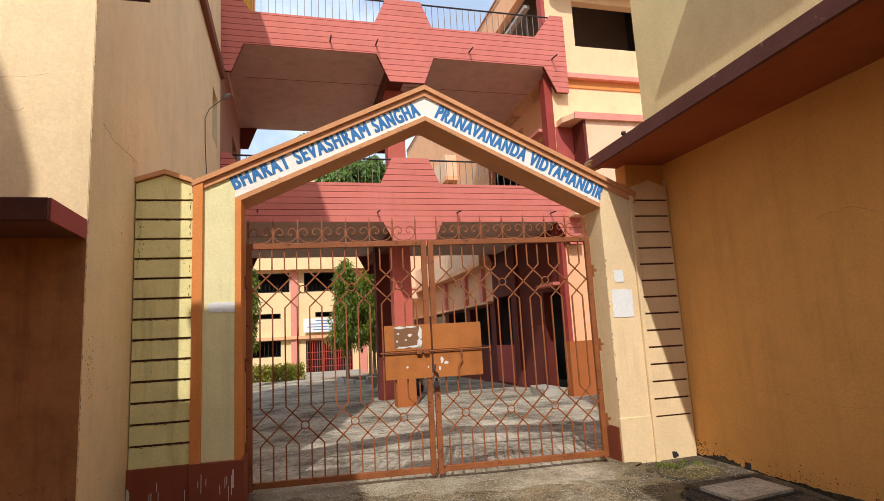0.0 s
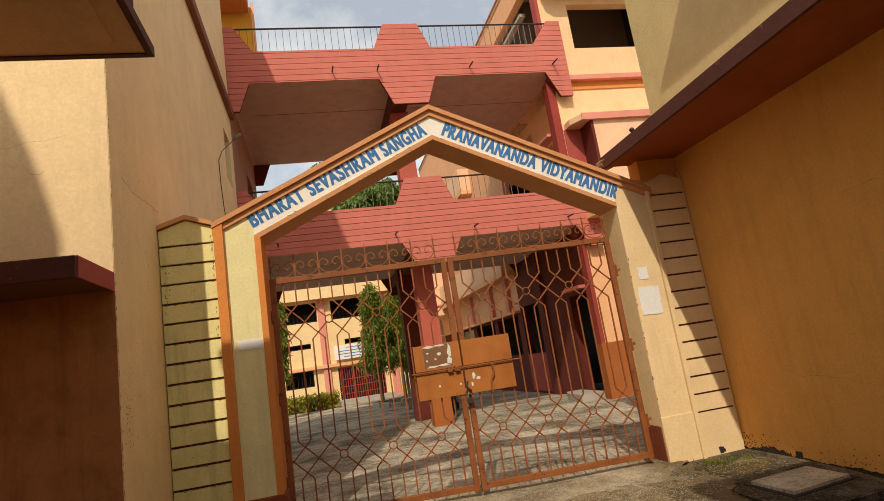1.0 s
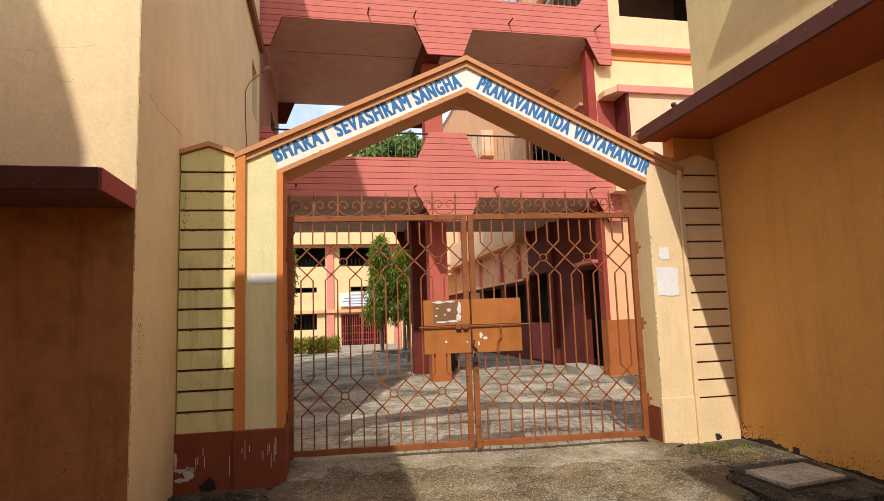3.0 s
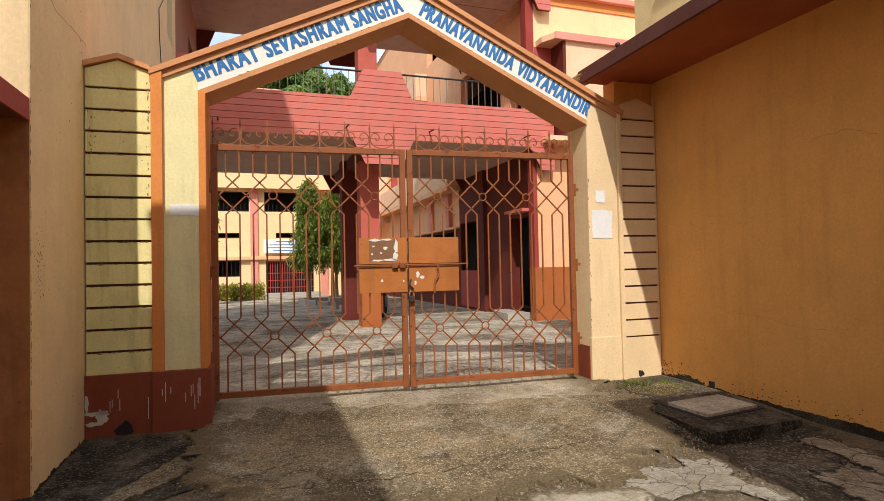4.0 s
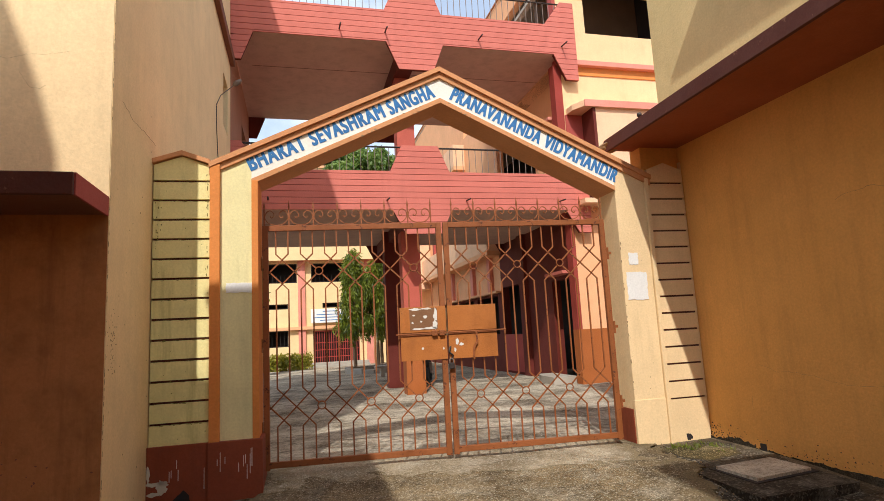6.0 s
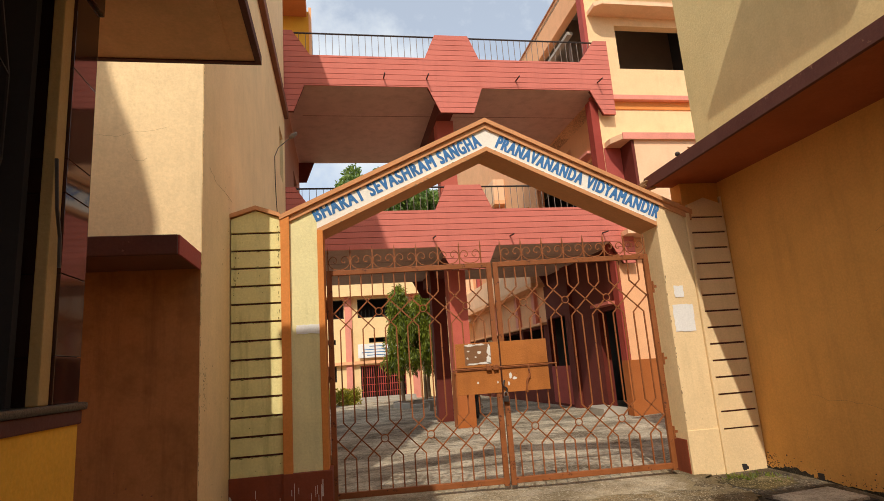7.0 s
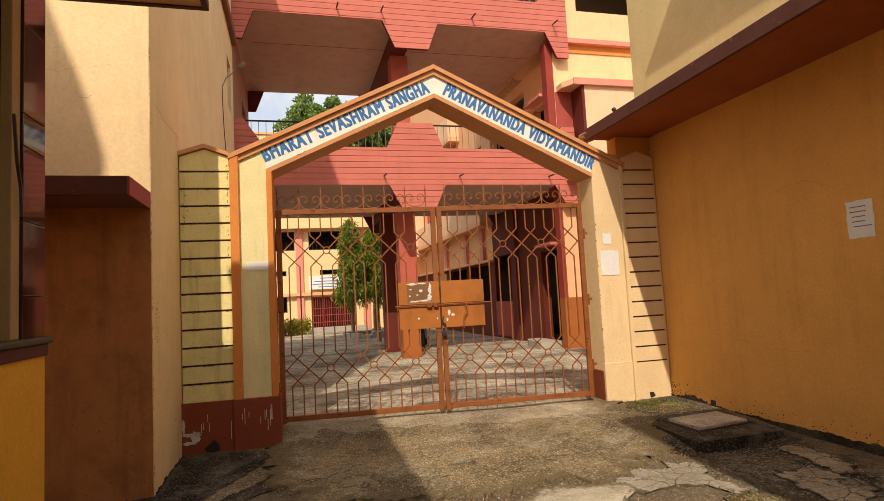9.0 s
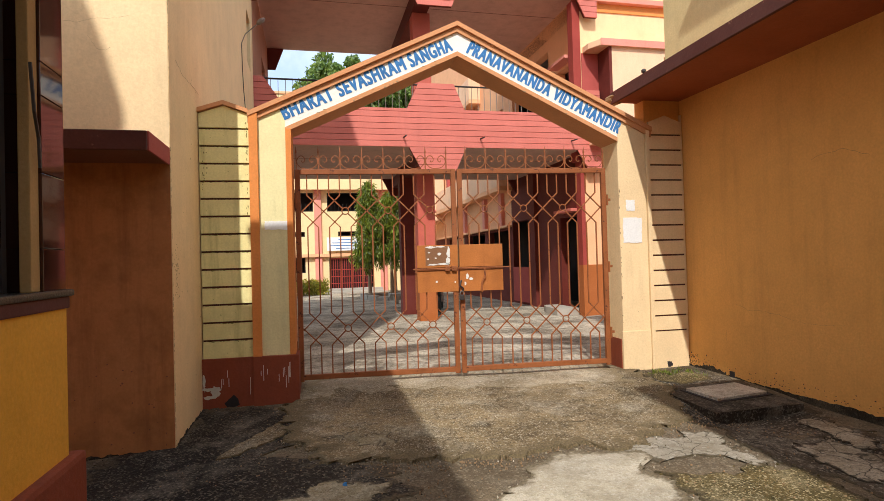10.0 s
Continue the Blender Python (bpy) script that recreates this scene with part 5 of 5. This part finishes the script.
def wall_dirt():
    rnd = random.Random(12)
    up = [(rnd.uniform(-5.5, -0.1), -0.09 + abs(rnd.gauss(0, 0.07)), rnd.uniform(0.004, 0.022), rnd.uniform(0.004, 0.018)) for _ in range(260)]
    up += [(-0.06 - abs(rnd.gauss(0, 0.3)), -0.08 + abs(rnd.gauss(0, 0.09)), rnd.uniform(0.006, 0.035), rnd.uniform(0.006, 0.03)) for _ in range(120)]
    flecks("mould_spots", side_house, up, 4.15, "x", -0.002, M_MOULD, 1, "dark mould spots above the foot")
    # bared plaster along the corner and dark rubs on the side wall
    edge = [(-1.494 + abs(rnd.gauss(0, 0.004)), rnd.uniform(-0.2, 5.0), rnd.uniform(0.004, 0.014), rnd.uniform(0.006, 0.05)) for _ in range(90)]
    flecks("chips", corner_house, edge, -1.84, "x", 0.0015, M_SCUFF, 2, "bared plaster along the corner")
    rub = [(rnd.gauss(-1.33, 0.06), rnd.gauss(1.32, 0.12), rnd.uniform(0.003, 0.01), rnd.uniform(0.005, 0.016)) for _ in range(60)] + [(rnd.uniform(-1.4, 2.0), rnd.uniform(-0.1, 3.6), rnd.uniform(0.003, 0.009), rnd.uniform(0.005, 0.02)) for _ in range(60)]
    flecks("rubs", corner_house, rub, -1.84, "x", 0.0015, M_SCUFF, 4, "dark rubs and pits")
    low = [(rnd.uniform(-3.4, -1.9), rnd.uniform(-0.2, 0.75), rnd.uniform(0.004, 0.02), rnd.uniform(0.004, 0.02)) for _ in range(60)]
    flecks("rubs", corner_house, low, -1.499, "y", -0.0015, M_UMBER, 5, "brown rubs and peeled spots")


wall_dirt()


def gable_chips():
    rnd = random.Random(55)
    low = []
    for k in range(46):
        x = rnd.uniform(-1.95, 2.05)
        low.append((x, inner(x, 3.895) - rnd.choice((0.002, 0.05)) + rnd.gauss(0, 0.004), rnd.uniform(0.008, 0.05), rnd.uniform(0.004, 0.016)))
    flecks("edge_chips", gateway, low, -0.0142, "y", -0.0012, M_SCUFF, 8, "chipped paint along the edge")
    worn = [(2.075 + abs(rnd.gauss(0, 0.006)), rnd.uniform(-0.1, 2.9), rnd.uniform(0.005, 0.018), rnd.uniform(0.01, 0.05)) for _ in range(26)]
    worn += [(rnd.uniform(2.1, 2.44), rnd.uniform(0.0, 2.6), rnd.uniform(0.003, 0.012), rnd.uniform(0.004, 0.02)) for _ in range(12)]
    flecks("edge_chips", gateway, worn, -0.0002, "y", -0.0012, M_SCUFF, 9, "worn pillar edge")
    moss = [(rnd.uniform(-2.94, -2.45), rnd.uniform(0.4, 3.0), rnd.uniform(0.003, 0.013), rnd.uniform(0.003, 0.014)) for _ in range(36)]
    runs = [(-2.45 - abs(rnd.gauss(0, 0.012)), 3.02 - abs(rnd.gauss(0, 0.5)), rnd.uniform(0.004, 0.014), rnd.uniform(0.012, 0.05)) for _ in range(26)]
    runs += [(rnd.uniform(-2.95, -2.88), rnd.uniform(2.2, 2.75), rnd.uniform(0.004, 0.014), rnd.uniform(0.006, 0.03)) for _ in range(22)]
    flecks("moss_runs", gateway, runs, -0.0002, "y", -0.0012, M_MOSSDARK, 11, "black-green moss runs beside the pilaster")
    lips = [(rnd.uniform(-2.94, -2.45), 0.36 + 0.196 * rnd.randint(1, 13) - 0.012 + rnd.gauss(0, 0.003), rnd.uniform(0.01, 0.06), rnd.uniform(0.003, 0.009)) for _ in range(120)]
    flecks("joint_dirt", gateway, lips, -0.0002, "y", -0.0014, M_MOSSDARK, 12, "dirt along the joints")
    flecks("moss_spots", gateway, moss, -0.0002, "y", -0.001, M_MOSSPOT, 10, "green moss spots on the boards")


gable_chips()


def gravel(name, label, spots, mat, seed, sizes, lift):
    """Loose stones lying on the ground: spots are (x, y, spread, count)."""
    rnd = random.Random(seed)
    verts, faces = [], []
    for x, y, spread, count in spots:
        for _ in range(count):
            px, py, r = x + rnd.gauss(0, spread), y + rnd.gauss(0, spread), rnd.uniform(*sizes)
            z = height(px, py) + lift
            b = len(verts)
            ring = [(px + r * rnd.uniform(0.7, 1.2) * math.cos(t), py + r * rnd.uniform(0.7, 1.2) * math.sin(t)) for t in (2 * math.pi * k / 6 for k in range(6))]
            verts += [(a, c, z - 0.006) for a, c in ring] + [(px + (a - px) * 0.75, py + (c - py) * 0.75, z + r * 0.5) for a, c in ring]
            faces += [(b + k, b + (k + 1) % 6, b + 6 + (k + 1) % 6, b + 6 + k) for k in range(6)] + [tuple(b + 6 + k for k in range(6))]
    me = bpy.data.meshes.new(name)
    me.from_pydata(verts, [], faces)
    me.materials.append(mat)
    ob = new(name, me)
    tagged(ob, label, "gravel", kind="stuff")


RIM = [(-0.1, -2.52), (0.2, -2.6), (0.7, -2.65), (0.99, -2.74), (1.47, -2.62), (1.91, -2.58), (2.49, -2.35), (2.88, -2.1), (3.05, -1.6)]
gravel("gravel", "loose pale grit and pebbles on the lane", [(x, y - 0.05, 0.09, 16) for x, y in rounded(RIM, 3)] + [(0.2, -3.0, 0.3, 60), (2.4, -3.6, 0.35, 60)], M_SCUFF, 41, (0.003, 0.009), 0.012)
gravel("gravel", "fine pale grit on the gate apron", [(1.0, -1.2, 0.7, 160), (2.3, -1.6, 0.4, 70)], M_LIME, 43, (0.002, 0.006), 0.028)
gravel("litter", "small pale scraps of litter on the black soil", [(-1.3, -0.75, 0.2, 18), (-1.0, -1.1, 0.25, 18), (-0.75, -2.2, 0.35, 30), (-1.3, -2.4, 0.4, 20), (3.3, -2.3, 0.25, 30), (3.6, -2.9, 0.4, 30), (3.5, -0.5, 0.25, 16)], M_SCUFF, 42, (0.003, 0.009), 0.011)


def make_manhole():
    m = thing("manhole", "raised square manhole of mossy cement with a pale lid", "manhole", (3.6, -1.6, -0.3), GATE)
    part("curb", prism([(3.11, -1.3), (3.12, -2.1), (4.1, -2.0), (4.1, -1.0), (3.4, -0.98)], -0.3, -0.095, "z"), M_MOSSCEM, m, "black mossy cement curb")
    part("lid", prism([(3.33, -1.27), (3.38, -1.74), (4.02, -1.60), (3.98, -1.15)], -0.09, -0.062, "z"), M_LID, m, "pale cement lid with worn edges")
    # Near-black rim stands for the shaded gap under the lid.
    part("lid_seat", prism([(3.29, -1.22), (3.34, -1.79), (4.07, -1.63), (4.03, -1.1)], -0.1, -0.088, "z"), M_UNLIT, m, "near-black gap round the lid")


make_manhole()
gravel("mortar_crumbs", "white mortar crumbs beside the manhole", [(3.25, -2.14, 0.08, 22), (3.5, -2.18, 0.12, 18), (3.15, -1.35, 0.06, 10)], M_SCUFF, 44, (0.003, 0.011), 0.01)
foot_stain("mould", "y", -6.0, -0.05, 4.15, "x", -0.004, -0.13, 0.055, M_SOIL, 2.0, side_house, "black mould at the wall foot")
foot_stain("mould", "y", -1.02, -0.06, 4.146, "x", -0.003, -0.13, 0.10, M_SOIL, 3.0, side_house, "black mould heaped in the corner")
foot_stain("mould", "x", -4.0, -1.85, -1.5, "y", -0.004, -0.26, 0.08, M_SOIL, 5.0, corner_house, "black mould at the wall foot")
foot_stain("mould", "y", -1.45, -0.4, -1.838, "x", 0.004, -0.22, 0.08, M_SOIL, 8.0, corner_house, "black mould at the wall foot")
wall_crack(side_house, [(-2.6, 0.66), (-2.2, 0.64), (-1.8, 0.70), (-1.4, 0.72), (-1.2, 0.78)], 4.15, "x", 0.0012, 1.0)
wall_crack(side_house, [(-1.05, 0.30), (-1.04, 0.36), (-1.05, 0.43)], 4.15, "x", 0.003, 2.0)
wall_crack(side_house, [(-2.9, 2.2), (-2.6, 2.3), (-2.3, 2.26)], 4.15, "x", 0.0015, 2.5)
wall_crack(corner_house, [(-2.9, 3.52), (-2.6, 3.50), (-2.35, 3.55), (-2.15, 3.57)], -1.5, "y", 0.0009, 3.0)
wall_crack(corner_house, [(-2.48, 3.40), (-2.42, 3.30), (-2.35, 3.27), (-2.3, 3.30)], -1.5, "y", 0.0014, 4.0)
wall_crack(corner_house, [(-1.25, 3.30), (-0.9, 3.26), (-0.5, 3.29), (-0.12, 3.31)], -1.836, "x", 0.0018, 5.0)


def make_wrapper():
    w = thing("wrapper", "crumpled blue plastic wrapper on the ground", "litter", (-0.21, -2.93, height(-0.21, -2.93)), GATE)
    bm = bmesh.new()
    bmesh.ops.create_icosphere(bm, subdivisions=2, radius=0.025)
    for v in bm.verts:
        v.co *= 0.7 + 0.6 * noise.noise(v.co * 60)
        v.co += Vector((-0.21, -2.93, height(-0.21, -2.93) + 0.02))
    part("film", bm, M_BLUE, w)


make_wrapper()


# ---- planting ----
def leaf_mesh(name, centres, leaf, width, seed, droop=0.8):
    """Many small pointed leaves: centres are (x, y, z, spread, count)."""
    rng = np.random.default_rng(seed)
    verts, faces = [], []
    for cx, cy, cz, spread, count in centres:
        p = rng.normal(0, 1, (count, 3))
        p /= np.maximum(np.linalg.norm(p, axis=1, keepdims=True), 1e-6)
        p *= spread * rng.uniform(0.35, 1.0, (count, 1)) ** 0.6
        p += (cx, cy, cz)
        d = rng.normal(0, 0.6, (count, 3))
        d[:, 2] -= droop * 1.4
        d /= np.linalg.norm(d, axis=1, keepdims=True)
        side = np.cross(d, rng.normal(0, 1, (count, 3)))
        side /= np.maximum(np.linalg.norm(side, axis=1, keepdims=True), 1e-6)
        size = leaf * rng.uniform(0.6, 1.3, (count, 1))
        base = len(verts)
        quads = np.stack([p, p + d * size * 0.5 + side * width, p + d * size, p + d * size * 0.5 - side * width], 1).reshape(-1, 3)
        verts += quads.tolist()
        faces += [(base + 4 * k, base + 4 * k + 1, base + 4 * k + 2, base + 4 * k + 3) for k in range(count)]
    me = bpy.data.meshes.new(name)
    me.from_pydata(verts, [], faces)
    return me


def leaf_material(name, a, b):
    m = bpy.data.materials.new(name)
    m.use_nodes = True
    nt = m.node_tree
    bsdf = nt.nodes["Principled BSDF"]
    geo = nt.nodes.new("ShaderNodeNewGeometry")
    nt.links.new(mixed(nt, geo.outputs["Random Per Island"], a, b), bsdf.inputs["Base Color"])
    bsdf.inputs["Roughness"].default_value = 0.5
    tr = nt.nodes.new("ShaderNodeBsdfTranslucent")
    tr.inputs["Color"].default_value = tuple(c * 1.2 for c in b[:3]) + (1,)
    mx = nt.nodes.new("ShaderNodeMixShader")
    mx.inputs["Fac"].default_value = 0.3
    nt.links.new(bsdf.outputs[0], mx.inputs[1])
    nt.links.new(tr.outputs[0], mx.inputs[2])
    nt.links.new(mx.outputs[0], nt.nodes["Material Output"].inputs["Surface"])
    return m


M_LEAF = leaf_material("mast_tree_leaf", rgb(26, 48, 12), rgb(136, 148, 40))
M_LEAF2 = leaf_material("broad_tree_leaf", rgb(50, 84, 32), rgb(132, 152, 66))
M_HEDGE = leaf_material("hedge_leaf", rgb(70, 90, 24), rgb(170, 160, 48))
M_GRASS = leaf_material("grass_blade", rgb(70, 96, 30), rgb(130, 140, 52))


def make_tree(name, at, label, trunks, clumps, leaf, width, mat, seed, limbs=10, trunk_r=0.11, group=""):
    t = thing(name, label, "tree", at, PLOT, group)
    rnd = random.Random(seed)
    o = Vector(at)
    for dx, dy, top in trunks:
        pts = [o + Vector((dx, dy, -0.1))]
        for k in range(1, 6):
            pts.append(o + Vector((dx + rnd.uniform(-0.05, 0.05), dy + rnd.uniform(-0.05, 0.05), top * k / 5)))
        bm = bmesh.new()
        rings = []
        for k, p in enumerate(pts):
            r = trunk_r * (1.1 - 0.8 * k / 5)
            rings.append([bm.verts.new(p + Vector((r * math.cos(a), r * math.sin(a), 0))) for a in (2 * math.pi * j / 9 for j in range(9))])
        for a, b in zip(rings, rings[1:]):
            for j in range(9):
                bm.faces.new((a[j], a[(j + 1) % 9], b[(j + 1) % 9], b[j]))
        trunk = part("trunk", bm, M_TRUNK, t, smooth=True)
        for k in range(limbs):
            f = rnd.uniform(0.35, 0.98)
            p = o + Vector((dx, dy, top * f))
            c = rnd.choice(clumps)
            e = o + Vector(c[:3])
            part("limb", sweep([p, p.lerp(e, 0.5) + Vector((0, 0, 0.1)), e], trunk_r * 0.2, 5), M_TRUNK, t)
    me = leaf_mesh("crown", clumps, leaf, width, seed)
    me.materials.append(mat)
    ob = new("crown", me)
    ob.parent = t
    return t


# mast trees with hanging leaves beside the yard
for n, (at, top, wide, count) in enumerate((((2.05, 19.9, -0.36), 5.3, 0.78, 150), ((3.05, 19.7, -0.36), 4.75, 0.95, 150), ((3.5, 21.5, -0.32), 4.4, 0.8, 110), ((-2.25, 19.9, -0.32), 5.4, 0.5, 150))):
    rnd = random.Random(70 + n)
    cl = []
    for k in range(count):
        f = rnd.random() ** 0.9
        z = 1.75 + (top - 1.75) * f
        r = wide * math.sqrt(max(0.05, 1.0 - f ** 5)) * rnd.uniform(0.45, 1.0) * (0.9 + 0.25 * math.sin(7 * f + n))
        a = rnd.uniform(0, 6.28)
        drop = rnd.uniform(0.35, 0.8)
        for m in range(5):
            cl.append((r * (0.78 + 0.08 * m) * math.cos(a), r * (0.78 + 0.08 * m) * math.sin(a), z + 0.3 - drop * m / 4, 0.09, 10))
    make_tree("mast_tree", at, "slender green tree with hanging leaves in the yard", [(0, 0, top - 0.4)], cl, 0.26, 0.026, M_LEAF, 80 + n, 8, 0.085, "trees in the yard")

rnd = random.Random(9)
for n, (at, r, z, count) in enumerate((((2.4, 43, -0.3), 3.3, 16.6, 62), ((7.0, 47, -0.3), 3.4, 15.8, 30), ((2.9, 36, -0.3), 2.3, 13.6, 26), ((6.2, 37, -0.3), 2.2, 14.2, 24), ((-5.0, 40, -0.3), 3.6, 8.0, 28))):
    cl = [(rnd.gauss(0, r * 0.5), rnd.gauss(0, r * 0.4), z + rnd.gauss(0, r * 0.42), rnd.uniform(0.5, 0.95) * r * 0.36, 420) for _ in range(count)]
    make_tree("tree", at, "tall dark green leafy tree behind the school", [(0, 0, z)], cl, 0.34, 0.1, M_LEAF2, 90 + n, 14, 0.3, "trees behind the school")


def stuff_leaves(name, label, category, clumps, leaf, width, mat, seed, droop, ref):
    me = leaf_mesh(name, clumps, leaf, width, seed, droop)
    me.materials.append(mat)
    ob = new(name, me)
    ob.matrix_world = ref
    return tagged(ob, label, category, kind="stuff")


rnd = random.Random(21)
stuff_leaves("hedge", "low clipped yellow-green hedge before the school block", "hedge", [(-4.4 + 0.16 * k, 24.4 + rnd.uniform(-0.25, 0.25), z + rnd.uniform(-0.06, 0.1), 0.24, 90) for k in range(29) for z in (-0.22, 0.02, 0.26)], 0.13, 0.035, M_HEDGE, 5, -0.2, PLOT)
stuff_leaves("weeds", "sparse tufts of green weeds at the foot of the wall", "weeds", [(rnd.gauss(3.62, 0.12), rnd.gauss(-0.36, 0.05), -0.11, rnd.uniform(0.02, 0.05), 26) for k in range(12)] + [(rnd.gauss(3.92, 0.06), -0.5 + rnd.gauss(0, 0.1), -0.11, 0.035, 16) for k in range(7)], 0.05, 0.005, M_GRASS, 6, -0.7, GATE)
patch("moss_patch", [(3.25, -0.25), (3.5, -0.3), (4.0, -0.3), (3.95, -0.85), (3.55, -0.95), (3.3, -0.7)], 0.012, M_MOSS, "thin green moss by the manhole", 12.0, 0.1)


def make_planter():
    p = thing("tree_planter", "low ring of grey stones round the yard tree", "planter", (2.5, 16.8, -0.3), PLOT)
    rnd = random.Random(31)
    for k in range(16):
        a = 2 * math.pi * k / 16
        bm = box(-0.24, 0.24, -0.12, 0.12, 0, 0.26 + rnd.uniform(-0.04, 0.05), bevel=0.03)
        bmesh.ops.rotate(bm, verts=bm.verts, matrix=Matrix.Rotation(a + math.pi / 2, 3, "Z"))
        bmesh.ops.translate(bm, verts=bm.verts, vec=(2.75 + 1.15 * math.cos(a), 18.6 + 1.6 * math.sin(a), -0.34))
        part("stone", bm, M_CEMENT, p)


make_planter()


def make_bench():
    b = thing("stone_bench", "low grey cement bench beside the planter", "bench", (2.9, 14.5, -0.2), PLOT)
    part("seat", box(2.2, 3.6, 14.3, 14.7, 0.08, 0.16, bevel=0.015), M_CEMENT, b)
    for u in (2.4, 3.3):
        part("leg", box(u, u + 0.14, 14.34, 14.66, -0.22, 0.08, bevel=0.01), M_CEMENT, b)


make_bench()


def make_motorbike():
    m = thing("motorbike", "dark parked motorbike half hidden behind the column", "motorbike", (3.6, 9.6, -0.1), PLOT @ Matrix.Translation((3.2, 10.2, -0.11)) @ Matrix.Rotation(radians(74), 4, "Z") @ Matrix.Translation((-3.6, -9.6, 0)))
    for u in (3.15, 4.35):
        w = part("wheel", sweep([(u + 0.25 * math.cos(t), 9.6, 0.22 + 0.25 * math.sin(t)) for t in (2 * math.pi * k / 24 for k in range(24))], 0.055, 8, closed=True), M_TYRE, m, "black tyre")
        part("rim", sweep([(u + 0.19 * math.cos(t), 9.6, 0.22 + 0.19 * math.sin(t)) for t in (2 * math.pi * k / 20 for k in range(20))], 0.015, 5, closed=True), M_RAIL, w)
        for k in range(5):
            a = 2 * math.pi * k / 5
            part("spoke", sweep([(u, 9.6, 0.22), (u + 0.19 * math.cos(a), 9.6, 0.22 + 0.19 * math.sin(a))], 0.01, 4), M_RAIL, w)
    part("frame", sweep([(3.15, 9.6, 0.22), (3.6, 9.6, 0.3), (3.95, 9.6, 0.35), (4.1, 9.6, 0.85), (4.35, 9.6, 0.22)], 0.03, 6), M_STEEL, m)
    part("engine", box(3.55, 3.9, 9.5, 9.7, 0.2, 0.5, bevel=0.05), M_RAIL, m, "grey engine block")
    part("tank", box(3.65, 4.1, 9.47, 9.73, 0.68, 0.9, bevel=0.09), M_TYRE, m)
    part("seat", box(3.05, 3.68, 9.5, 9.7, 0.7, 0.8, bevel=0.04), M_TYRE, m, "black seat")
    part("mudguard", sweep([(2.9, 9.6, 0.45), (3.0, 9.6, 0.55), (3.2, 9.6, 0.6), (3.4, 9.6, 0.55)], 0.07, 6), M_TYRE, m)
    part("handlebar", sweep([(4.1, 9.3, 1.0), (4.05, 9.45, 1.03), (4.1, 9.6, 0.92), (4.05, 9.75, 1.03), (4.1, 9.9, 1.0)], 0.015, 6), M_STEEL, m)
    part("exhaust", sweep([(3.8, 9.48, 0.22), (3.4, 9.46, 0.2), (2.95, 9.46, 0.27)], 0.035, 8), M_RAIL, m)


make_motorbike()
